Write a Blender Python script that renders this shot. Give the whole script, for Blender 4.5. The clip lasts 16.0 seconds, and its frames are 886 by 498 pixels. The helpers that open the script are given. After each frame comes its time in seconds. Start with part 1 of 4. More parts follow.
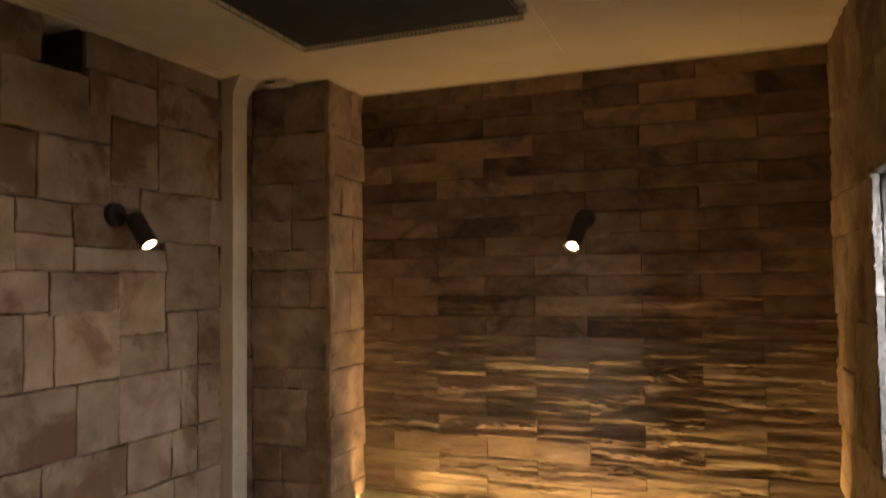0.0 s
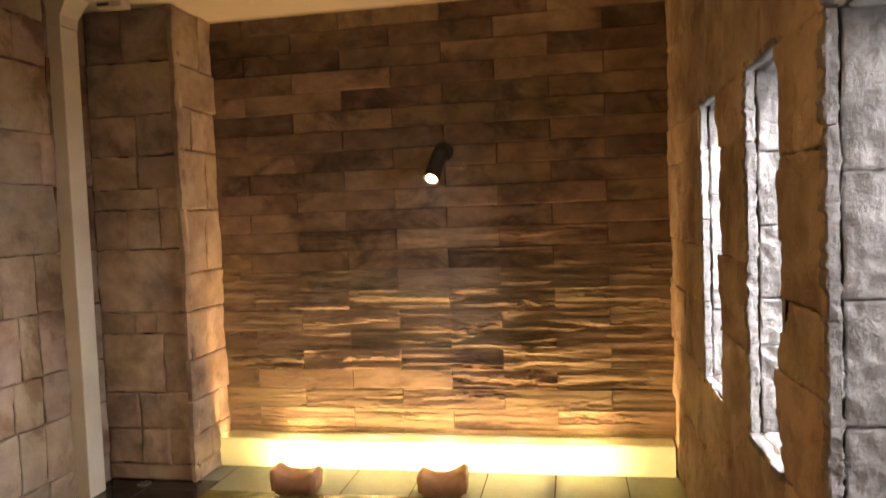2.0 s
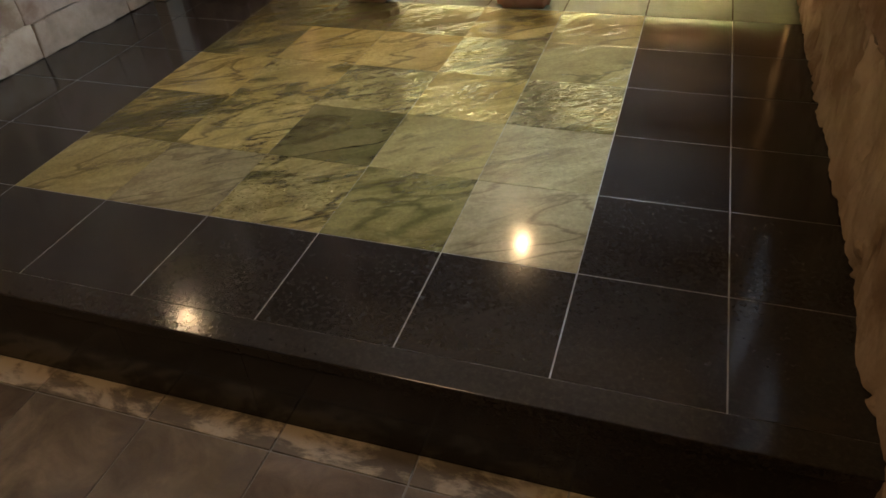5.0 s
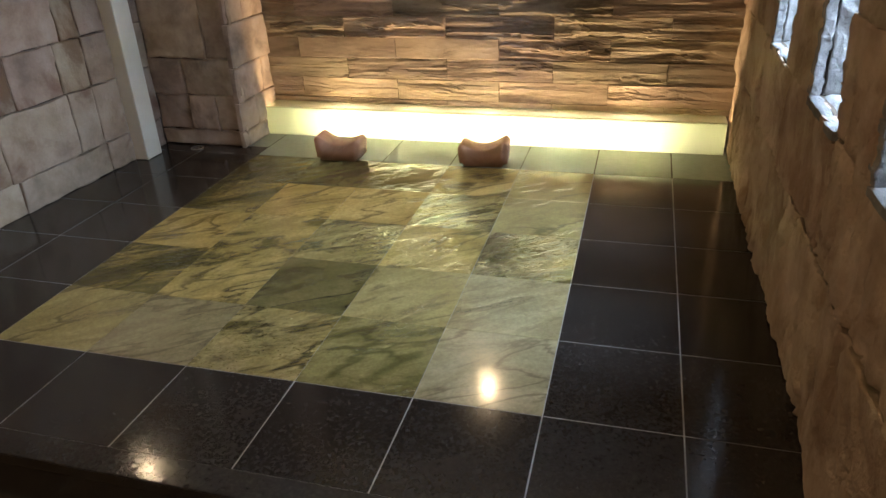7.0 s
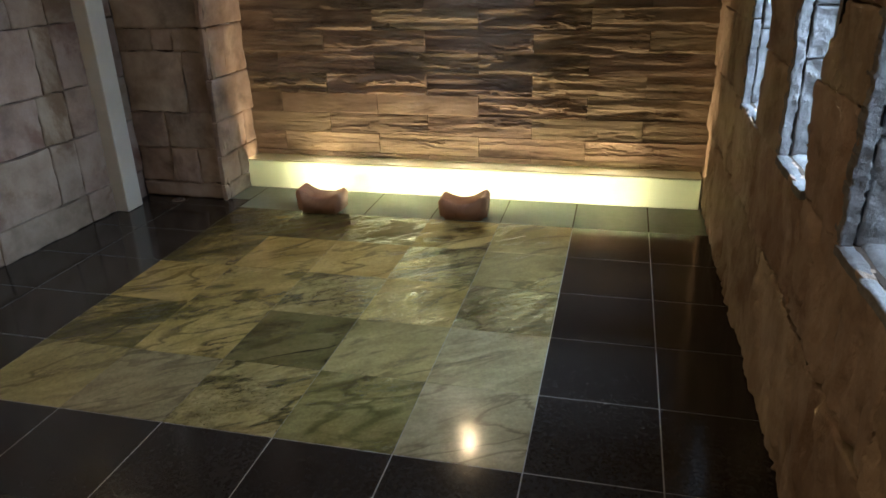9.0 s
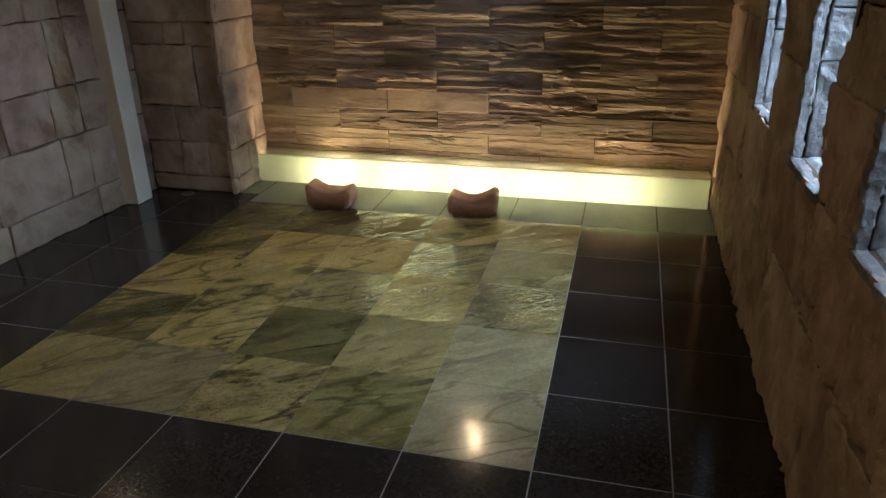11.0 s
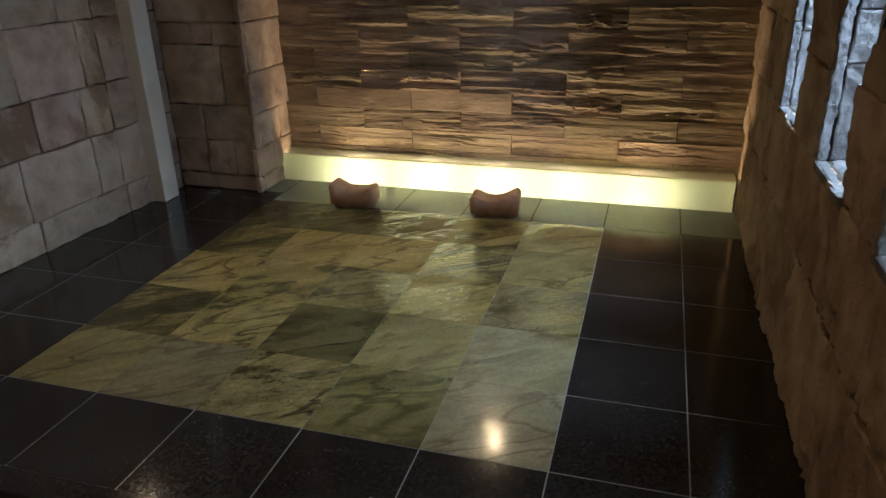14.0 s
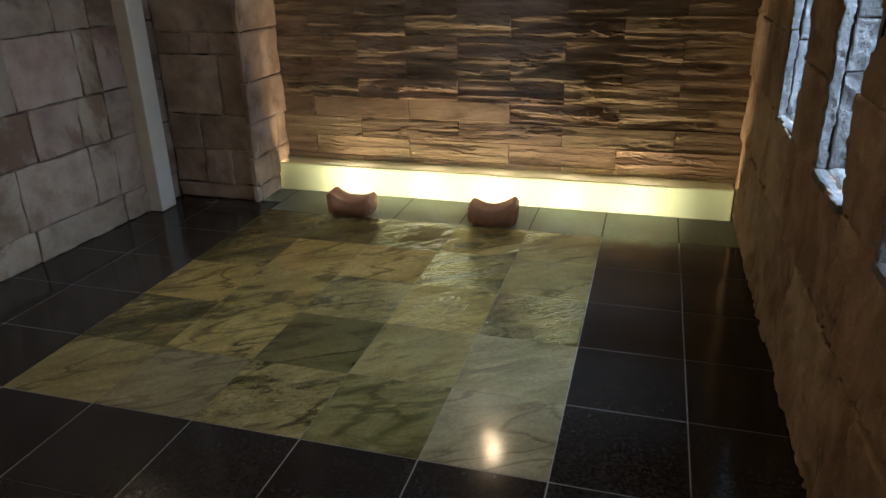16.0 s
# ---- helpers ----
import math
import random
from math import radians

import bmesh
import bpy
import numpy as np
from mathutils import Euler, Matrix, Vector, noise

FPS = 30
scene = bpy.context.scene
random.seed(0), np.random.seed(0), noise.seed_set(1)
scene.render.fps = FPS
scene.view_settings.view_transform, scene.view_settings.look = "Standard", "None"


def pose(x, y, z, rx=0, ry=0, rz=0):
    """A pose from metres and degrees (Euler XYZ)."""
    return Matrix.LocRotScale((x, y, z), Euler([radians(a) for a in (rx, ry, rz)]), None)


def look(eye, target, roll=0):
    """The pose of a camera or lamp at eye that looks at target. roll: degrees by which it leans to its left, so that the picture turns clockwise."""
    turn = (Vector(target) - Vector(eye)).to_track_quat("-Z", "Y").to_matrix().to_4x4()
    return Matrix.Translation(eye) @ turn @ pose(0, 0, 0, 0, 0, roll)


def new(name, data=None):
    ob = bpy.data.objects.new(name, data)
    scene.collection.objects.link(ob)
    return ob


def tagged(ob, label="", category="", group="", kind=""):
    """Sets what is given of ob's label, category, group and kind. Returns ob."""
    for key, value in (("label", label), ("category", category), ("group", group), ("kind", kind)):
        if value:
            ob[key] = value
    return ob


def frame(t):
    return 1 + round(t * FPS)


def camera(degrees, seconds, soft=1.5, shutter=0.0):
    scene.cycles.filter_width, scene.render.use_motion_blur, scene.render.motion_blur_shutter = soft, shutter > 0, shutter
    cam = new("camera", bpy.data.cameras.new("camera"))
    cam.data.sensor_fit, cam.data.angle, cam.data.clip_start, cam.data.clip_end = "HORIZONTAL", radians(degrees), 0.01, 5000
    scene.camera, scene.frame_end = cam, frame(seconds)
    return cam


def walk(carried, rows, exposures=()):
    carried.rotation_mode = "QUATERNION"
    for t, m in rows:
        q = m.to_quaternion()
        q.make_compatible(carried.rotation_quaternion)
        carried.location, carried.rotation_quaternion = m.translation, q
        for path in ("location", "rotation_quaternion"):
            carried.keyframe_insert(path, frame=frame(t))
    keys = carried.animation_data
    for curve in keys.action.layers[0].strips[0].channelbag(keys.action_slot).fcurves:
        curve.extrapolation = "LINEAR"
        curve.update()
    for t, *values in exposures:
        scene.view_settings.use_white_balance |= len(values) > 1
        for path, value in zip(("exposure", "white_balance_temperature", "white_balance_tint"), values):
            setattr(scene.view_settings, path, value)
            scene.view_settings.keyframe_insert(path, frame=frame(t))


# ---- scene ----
cam = camera(63.7, 16.0, shutter=0.35)
PATH = [
    (0, (0.108, -1.769, 1.578), (-0.607, 0.097, 1.665), -0.7),
    (0.5, (0.086, -1.807, 1.585), (-0.547, 0.068, 1.875), -0.8),
    (1, (0.093, -1.813, 1.607), (-0.387, 0.113, 1.856), 0.6),
    (1.5, (0.113, -1.795, 1.591), (-0.255, 0.168, 1.682), 0.2),
    (2, (0.139, -1.77, 1.561), (-0.221, 0.195, 1.461), -2.2),
    (2.5, (0.175, -1.748, 1.516), (-0.22, 0.182, 1.17), -2.5),
    (3, (0.201, -1.68, 1.444), (-0.279, 0.151, 0.798), -2.5),
    (3.5, (0.199, -1.631, 1.389), (-0.35, 0.113, 0.577), -2.0),
    (3.7, (0.175, -1.596, 1.363), (-0.432, 0.074, 0.446), -2.0),
    (5.8, (0.181, -1.543, 1.299), (-0.287, -0.058, 0.043), -3.8),
    (6, (0.201, -1.57, 1.32), (-0.243, -0.013, 0.146), -3.3),
    (6.5, (0.195, -1.641, 1.394), (-0.247, 0.069, 0.455), -1.5),
    (7, (0.196, -1.658, 1.407), (-0.298, 0.054, 0.499), -2.5),
    (7.5, (0.199, -1.664, 1.41), (-0.272, 0.066, 0.525), -2.1),
    (8, (0.192, -1.667, 1.409), (-0.298, 0.076, 0.559), -1.7),
    (8.5, (0.199, -1.666, 1.421), (-0.279, 0.085, 0.582), -1.5),
    (9, (0.202, -1.668, 1.429), (-0.251, 0.116, 0.646), -1.6),
    (9.2, (0.21, -1.669, 1.432), (-0.237, 0.126, 0.672), -1.8),
    (11.5, (0.176, -1.681, 1.44), (-0.292, 0.087, 0.631), -0.9),
    (12, (0.177, -1.686, 1.438), (-0.297, 0.077, 0.62), -0.8),
    (12.5, (0.177, -1.689, 1.44), (-0.316, 0.071, 0.63), -0.6),
    (13, (0.191, -1.69, 1.438), (-0.317, 0.07, 0.634), -0.8),
    (13.5, (0.188, -1.687, 1.442), (-0.331, 0.071, 0.642), -0.7),
    (14, (0.196, -1.684, 1.445), (-0.332, 0.074, 0.651), -1.2),
    (14.5, (0.184, -1.688, 1.44), (-0.346, 0.073, 0.655), -1.2),
    (15, (0.186, -1.68, 1.443), (-0.345, 0.083, 0.663), -1.4),
    (15.5, (0.194, -1.681, 1.447), (-0.332, 0.088, 0.675), -1.6),
    (16, (0.19, -1.678, 1.439), (-0.333, 0.092, 0.67), -1.2),
]
EXPOSURES = [(0, 1.16, 13700, 26), (0.5, 2.12, 13600, 26), (1, 2.55, 13300, 25), (1.5, 2.57, 12800, 28), (2, 2.12, 12400, 28), (2.5, 1.48, 11600, 24), (3, 1.03, 10000, 20), (3.5, 0.56, 9200, 18), (3.7, 0.5, 8900, 17), (5.8, 2.55, 8200, 14), (6, 2.7, 8000, 13), (6.5, 2.13, 7600, 12), (7, 1.7, 7300, 11), (8, 1.3, 7100, 10), (9, 1.06, 6900, 9), (14.5, 0.7, 6900, 10), (16, 0.7, 6900, 10)]
walk(cam, [(t, look(eye, target, roll)) for t, eye, target, roll in PATH], EXPOSURES)

# ---------------------------------------------------------------- light
ROOM_BACK, FLOOR_Z, CEIL_Z = -3.4, -0.30, 2.84
LEFT_X, RIGHT_X, BACK_Y, PILLAR_X, PILLAR_Y = -2.76, 0.70, 2.55, -2.12, 2.12
WINDOWS = ((1.14, 1.54), (0.35, 0.72), (-0.42, -0.02))
SILL_Z, HEAD_Z, WALL_T = 0.79, 1.985, 0.30

world = bpy.data.worlds.new("sky")
scene.world = world
world.use_nodes = True
wn = world.node_tree
sky = wn.nodes.new("ShaderNodeTexSky")
sky.sky_type, sky.sun_disc, sky.sun_elevation, sky.sun_rotation = "NISHITA", False, radians(35), radians(200)
wn.links.new(sky.outputs[0], wn.nodes["Background"].inputs[0])
wn.nodes["Background"].inputs[1].default_value = 0.1


def lamp(name, kind, m, power, colour, **kw):
    data = bpy.data.lights.new(name, kind)
    data.energy, data.color = power, colour
    for k, v in kw.items():
        if k == "size":
            data.size = v
        elif k == "size_y":
            data.shape, data.size_y = "RECTANGLE", v
        elif k == "radius":
            data.shadow_soft_size = v
        elif k == "cone":
            data.spot_size, data.spot_blend = radians(v), 0.6
    ob = new(name, data)
    ob.matrix_world = m
    return ob


WARM = (1.0, 0.74, 0.48)
for (y0, y1), power in zip(WINDOWS, (63.0, 65.0, 22.0)):   # daylight that enters each slit window
    lamp("window_daylight", "AREA", look((RIGHT_X + 0.85, (y0 + y1) / 2, 2.25), (RIGHT_X - 0.25, (y0 + y1) / 2, 1.05)), power, (0.45, 0.66, 1.0),
         size=y1 - y0, size_y=HEAD_Z - SILL_Z - 0.04)
BULBS = (-1.58, -1.11, -0.68, -0.25, 0.16)
for bx in BULBS:    # bulbs inside the glass bench
    lamp("bench_bulb_light", "POINT", pose(bx, 2.438, 0.052), 200.0, (1.0, 0.765, 0.535), radius=0.035)
SPOT_A = (Vector((-2.655, 1.045, 1.92)), Vector((-2.55, 1.05, 1.77)))
SPOT_B = (Vector((-0.63, 2.45, 1.92)), Vector((-0.665, 2.325, 1.76)))
for a, b in (SPOT_A, SPOT_B):
    way = (b - a).normalized()
    lamp("spot_light", "SPOT", look(b + way * 0.012, b + way), 5.0, (1.0, 0.74, 0.46), cone=80, radius=0.024)
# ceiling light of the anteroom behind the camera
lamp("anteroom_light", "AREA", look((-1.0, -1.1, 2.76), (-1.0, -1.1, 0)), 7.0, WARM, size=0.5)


# ---------------------------------------------------------------- materials
def mat(name, colours, scale=6.0, rough=0.6, bump=0.3, bump_scale=40.0, vary=0.25, spec=0.5, stretch=(1, 1, 1),
        patch=None, patch_scale=1.5, patch_at=(0.45, 0.65), hue=0.0, rough_vary=0.1, detail_dist=0.6, metal=0.0, bump_dist=0.006):
    m = bpy.data.materials.new(name)
    m.use_nodes = True
    nt, n = m.node_tree, m.node_tree.nodes
    L = nt.links.new
    bsdf = n["Principled BSDF"]
    tc, info = n.new("ShaderNodeTexCoord"), n.new("ShaderNodeObjectInfo")
    shift = n.new("ShaderNodeVectorMath"); shift.operation = "MULTIPLY_ADD"
    comb = n.new("ShaderNodeCombineXYZ")
    for k in range(3):
        L(info.outputs["Random"], comb.inputs[k])
    L(comb.outputs[0], shift.inputs[0]); shift.inputs[1].default_value = (37.0, 53.0, 71.0); L(tc.outputs["Object"], shift.inputs[2])
    mp = n.new("ShaderNodeMapping"); mp.inputs["Scale"].default_value = stretch
    L(shift.outputs[0], mp.inputs["Vector"])

    def noise_tex(s, detail=8, r=0.62, dist=0.0):
        t = n.new("ShaderNodeTexNoise")
        t.inputs["Scale"].default_value, t.inputs["Detail"].default_value = s, detail
        t.inputs["Roughness"].default_value, t.inputs["Distortion"].default_value = r, dist
        L(mp.outputs[0], t.inputs["Vector"])
        return t
    base = noise_tex(scale, dist=detail_dist)
    ramp = n.new("ShaderNodeValToRGB")
    el = ramp.color_ramp.elements
    pos = [0.30 + 0.40 * i / max(1, len(colours) - 1) for i in range(len(colours))]
    el[0].position, el[0].color = pos[0], (*colours[0], 1)
    el[1].position, el[1].color = pos[-1], (*colours[-1], 1)
    for p, c in list(zip(pos, colours))[1:-1]:
        e = el.new(p); e.color = (*c, 1)
    L(base.outputs["Fac"], ramp.inputs[0])
    out = ramp.outputs[0]
    if patch:
        pt = noise_tex(patch_scale, 9, 0.66, 0.4)
        pr = n.new("ShaderNodeMapRange"); pr.interpolation_type = "SMOOTHSTEP"
        pr.inputs[1].default_value, pr.inputs[2].default_value = patch_at
        L(pt.outputs["Fac"], pr.inputs[0])
        mx = n.new("ShaderNodeMix"); mx.data_type = "RGBA"
        L(pr.outputs[0], mx.inputs[0]); L(out, mx.inputs[6]); mx.inputs[7].default_value = (*patch, 1)
        out = mx.outputs[2]
    hsv = n.new("ShaderNodeHueSaturation")
    vr = n.new("ShaderNodeMapRange")
    vr.inputs[3].default_value, vr.inputs[4].default_value = 1 - vary, 1 + vary
    L(info.outputs["Random"], vr.inputs[0]); L(vr.outputs[0], hsv.inputs["Value"])
    if hue:
        wob = n.new("ShaderNodeMath"); wob.operation = "MULTIPLY_ADD"
        fr2 = n.new("ShaderNodeMath"); fr2.operation = "FRACT"
        m7 = n.new("ShaderNodeMath"); m7.operation = "MULTIPLY"; m7.inputs[1].default_value = 17.3
        L(info.outputs["Random"], m7.inputs[0]); L(m7.outputs[0], fr2.inputs[0])
        L(fr2.outputs[0], wob.inputs[0]); wob.inputs[1].default_value, wob.inputs[2].default_value = 2 * hue, 0.5 - hue
        L(wob.outputs[0], hsv.inputs["Hue"])
    L(out, hsv.inputs["Color"])
    L(hsv.outputs[0], bsdf.inputs["Base Color"])
    rt = noise_tex(scale * 2.5, 6)
    rr = n.new("ShaderNodeMapRange")
    rr.inputs[1].default_value, rr.inputs[2].default_value = 0.3, 0.7
    rr.inputs[3].default_value, rr.inputs[4].default_value = max(0.02, rough - rough_vary), min(1, rough + rough_vary)
    L(rt.outputs["Fac"], rr.inputs[0]); L(rr.outputs[0], bsdf.inputs["Roughness"])
    if bump:
        bt = noise_tex(bump_scale, 10, 0.65)
        bp = n.new("ShaderNodeBump")
        bp.inputs["Strength"].default_value, bp.inputs["Distance"].default_value = bump, bump_dist
        L(bt.outputs["Fac"], bp.inputs["Height"])
        L(bp.outputs[0], bsdf.inputs["Normal"])
    bsdf.inputs["Specular IOR Level"].default_value = spec
    bsdf.inputs["Metallic"].default_value = metal
    return m


def plain(name, colour, rough=0.5, metal=0.0, emit=None, strength=0.0):
    m = bpy.data.materials.new(name)
    m.use_nodes = True
    b = m.node_tree.nodes["Principled BSDF"]
    b.inputs["Base Color"].default_value = (*colour, 1)
    b.inputs["Roughness"].default_value, b.inputs["Metallic"].default_value = rough, metal
    if emit:
        b.inputs["Emission Color"].default_value, b.inputs["Emission Strength"].default_value = (*emit, 1), strength
    return m


M_SAND = mat("sandstone_cladding", [(0.19, 0.132, 0.093), (0.30, 0.222, 0.165), (0.38, 0.30, 0.232)], 5, 0.85, 0.7, 24, 0.18, 0.25,
             patch=(0.175, 0.103, 0.066), patch_scale=2.2, patch_at=(0.49, 0.62), hue=0.014, detail_dist=0.15)
M_PILLAR = mat("brown_sandstone", [(0.24, 0.180, 0.138), (0.40, 0.312, 0.245), (0.50, 0.41, 0.335)], 5, 0.85, 0.45, 26, 0.2, 0.25,
               patch=(0.21, 0.168, 0.138), patch_scale=2.6, patch_at=(0.50, 0.70), hue=0.010, detail_dist=0.15)
M_ROUGH = mat("hewn_sandstone", [(0.27, 0.192, 0.134), (0.41, 0.308, 0.225), (0.50, 0.388, 0.292)], 4, 0.88, 1.0, 30, 0.16, 0.2,
              stretch=(1, 1, 0.9), detail_dist=0.1, patch=(0.25, 0.168, 0.112), patch_scale=2.6, patch_at=(0.47, 0.66), bump_dist=0.016, hue=0.008)
M_JAMB = mat("pale_jamb_stone", [(0.12, 0.112, 0.105), (0.20, 0.192, 0.182), (0.29, 0.28, 0.268)], 9, 0.85, 0.9, 38, 0.14, 0.25, bump_dist=0.014, detail_dist=0.2)
M_STRATA = mat("layered_brown_stone", [(0.225, 0.172, 0.124), (0.31, 0.243, 0.176), (0.385, 0.307, 0.227)], 4, 0.6, 0.7, 16, 0.28, 0.3,
               stretch=(1.0, 1.0, 3.6), patch=(0.150, 0.112, 0.083), patch_scale=1.5, patch_at=(0.52, 0.66), hue=0.014, bump_dist=0.008, detail_dist=0.35)
M_BROWN = mat("brown_stone_block", [(0.132, 0.089, 0.064), (0.235, 0.165, 0.118), (0.34, 0.25, 0.185)], 4, 0.75, 0.6, 22, 0.36, 0.3,
              stretch=(1, 1, 1.5), patch=(0.070, 0.050, 0.039), patch_scale=2.0, patch_at=(0.47, 0.68), hue=0.014, detail_dist=0.2)
M_BLACK = mat("polished_black_granite", [(0.015, 0.0135, 0.012), (0.020, 0.018, 0.016), (0.030, 0.027, 0.024)], 75, 0.13, 0.0, 160, 0.15, 0.45,
              rough_vary=0.008, bump_dist=0.0006, patch=(0.030, 0.024, 0.020), patch_scale=5, patch_at=(0.55, 0.75))
M_GREY = mat("honed_grey_green_tile", [(0.180, 0.196, 0.162), (0.200, 0.217, 0.180), (0.218, 0.235, 0.198)], 30, 0.50, 0.1, 90, 0.05, 0.3, rough_vary=0.05, bump_dist=0.0008)


def slate(name, light, pale, dark, dark_at=0.58, veins=0.5, vein_scale=3.0, ripple=0.3, ripple_at=0.5, rough=0.10, turn=-0.6, vary=0.10, lump=0.12):
    """Cleft slate: mottled ground, ragged darker clouds, thin dark veins and rippled cleft patches that catch the light."""
    m = bpy.data.materials.new(name)
    m.use_nodes = True
    n, L = m.node_tree.nodes, m.node_tree.links.new
    bsdf = n["Principled BSDF"]
    tc, info = n.new("ShaderNodeTexCoord"), n.new("ShaderNodeObjectInfo")
    comb, shift = n.new("ShaderNodeCombineXYZ"), n.new("ShaderNodeVectorMath")
    for k in range(3):
        L(info.outputs["Random"], comb.inputs[k])
    shift.operation = "MULTIPLY_ADD"
    L(comb.outputs[0], shift.inputs[0]); shift.inputs[1].default_value = (31.0, 47.0, 67.0); L(tc.outputs["Object"], shift.inputs[2])
    rot, squeeze = n.new("ShaderNodeMapping"), n.new("ShaderNodeMapping")
    rot.inputs["Rotation"].default_value = (0, 0, turn)
    squeeze.inputs["Scale"].default_value = (0.62, 1.7, 1)
    L(shift.outputs[0], rot.inputs[0]); L(rot.outputs[0], squeeze.inputs[0])

    def tex(scale, detail, rgh, dist, src=squeeze):
        t = n.new("ShaderNodeTexNoise")
        for key, val in (("Scale", scale), ("Detail", detail), ("Roughness", rgh), ("Distortion", dist)):
            t.inputs[key].default_value = val
        L(src.outputs[0], t.inputs["Vector"])
        return t.outputs["Fac"]

    def span(src, a, b, lo=0.0, hi=1.0):
        r = n.new("ShaderNodeMapRange"); r.interpolation_type = "SMOOTHSTEP"
        for q, val in ((1, a), (2, b), (3, lo), (4, hi)):
            r.inputs[q].default_value = val
        L(src, r.inputs[0])
        return r.outputs[0]

    def calc(op, a, b):
        c = n.new("ShaderNodeMath"); c.operation = op
        for q, val in ((0, a), (1, b)):
            if isinstance(val, (int, float)):
                c.inputs[q].default_value = val
            else:
                L(val, c.inputs[q])
        return c.outputs[0]

    def mix(f, a, b):
        x = n.new("ShaderNodeMix"); x.data_type = "RGBA"
        L(f, x.inputs[0])
        for q, val in ((6, a), (7, b)):
            if isinstance(val, tuple):
                x.inputs[q].default_value = (*val, 1)
            else:
                L(val, x.inputs[q])
        return x.outputs[2]
    col = mix(span(tex(4.5, 9, 0.66, 0.7), 0.34, 0.68), light, pale)
    cloud = span(tex(2.8, 12, 0.68, 0.8), dark_at - 0.03, dark_at + 0.09)
    col = mix(calc("MULTIPLY", cloud, 0.88), col, dark)
    line = calc("ABSOLUTE", calc("SUBTRACT", tex(vein_scale, 4, 0.5, 0.7), 0.5), 0.0)
    vein = calc("MULTIPLY", span(line, 0.0, 0.030, 1.0, 0.0), span(tex(vein_scale * 0.8, 2, 0.5, 0.0, rot), 0.40, 0.54, 0.0, veins))
    col = mix(vein, col, tuple(0.75 * c for c in dark))
    grain = tex(70, 4, 0.7, 0.3, rot)
    hsv = n.new("ShaderNodeHueSaturation")
    L(calc("MULTIPLY", span(grain, 0.25, 0.75, 0.82, 1.18), span(info.outputs["Random"], 0.0, 1.0, 1 - vary, 1 + vary)), hsv.inputs["Value"])
    L(col, hsv.inputs["Color"]); L(hsv.outputs[0], bsdf.inputs["Base Color"])
    L(calc("ADD", span(tex(9, 5, 0.6, 0.2), 0.3, 0.7, rough - 0.03, rough + 0.05), calc("MULTIPLY", cloud, 0.05)), bsdf.inputs["Roughness"])
    where = span(tex(2.6, 3, 0.5, 0.5), ripple_at, ripple_at + 0.10)
    waves = calc("MULTIPLY", calc("ADD", span(tex(42, 2, 0.5, 0.7), 0.50, 0.61, 0.0, 1.6), calc("MULTIPLY", tex(17, 3, 0.5, 1.0), 0.8)), where)
    height = calc("ADD", calc("MULTIPLY", waves, ripple), calc("ADD", calc("MULTIPLY", cloud, -0.10), calc("MULTIPLY", tex(7, 6, 0.5, 0.3), lump)))
    bp = n.new("ShaderNodeBump")
    bp.inputs["Strength"].default_value, bp.inputs["Distance"].default_value = 1.0, 0.010
    L(height, bp.inputs["Height"]); L(bp.outputs[0], bsdf.inputs["Normal"])
    return m


GREEN, DEEP = (0.063, 0.055, 0.017), (0.040, 0.036, 0.013)
SLATES = {
    "G": slate("golden_slate", (0.234, 0.167, 0.050), (0.367, 0.270, 0.096), (0.117, 0.086, 0.024), 0.58, 0.8, ripple=0.15, ripple_at=0.58),
    "V": slate("veined_golden_slate", (0.208, 0.155, 0.047), (0.336, 0.257, 0.095), GREEN, 0.53, 0.7, 1.9, 1.1, 0.47),
    "O": slate("olive_slate", (0.183, 0.149, 0.055), (0.280, 0.230, 0.097), (0.097, 0.081, 0.028), 0.57, 0.8, 2.0, ripple=0.14, ripple_at=0.56),
    "S": slate("smooth_grey_green_slate", (0.163, 0.137, 0.067), (0.250, 0.212, 0.112), (0.102, 0.086, 0.039), 0.55, 0.6, ripple=0.16, ripple_at=0.5, rough=0.14),
    "P": slate("pale_grey_slate", (0.166, 0.140, 0.073), (0.249, 0.212, 0.120), (0.101, 0.084, 0.040), 0.58, 0.7, ripple=0.06, ripple_at=0.6, rough=0.125, lump=0.03),
    "N": slate("mid_green_slate", (0.102, 0.092, 0.031), (0.178, 0.155, 0.061), GREEN, 0.50, 0.8, 2.0, ripple=0.45, ripple_at=0.48),
    "B": slate("blotched_green_slate", (0.193, 0.145, 0.046), (0.280, 0.211, 0.077), GREEN, 0.42, 0.9, 2.2, ripple=1.3, ripple_at=0.44, rough=0.08),
    "D": slate("dark_green_slate", (0.063, 0.056, 0.019), (0.107, 0.093, 0.037), DEEP, 0.52, 1.0, 1.9, ripple=0.14, ripple_at=0.55),
    "F": slate("cleft_green_slate", (0.163, 0.131, 0.046), (0.285, 0.231, 0.099), GREEN, 0.49, 0.9, 2.2, ripple=1.5, ripple_at=0.40, rough=0.07),
    "R": slate("rippled_grey_slate", (0.102, 0.088, 0.039), (0.204, 0.172, 0.085), GREEN, 0.51, 0.6, ripple=1.8, ripple_at=0.34, rough=0.07),
}
M_GROUT = mat("grey_grout", [(0.20, 0.195, 0.18), (0.26, 0.25, 0.23)], 30, 0.8, 0.2, 90, 0.0, 0.3)
M_JOINT = mat("dark_joint_mortar", [(0.05, 0.036, 0.026), (0.09, 0.066, 0.048)], 20, 0.95, 0.4, 50, 0.0, 0.1)
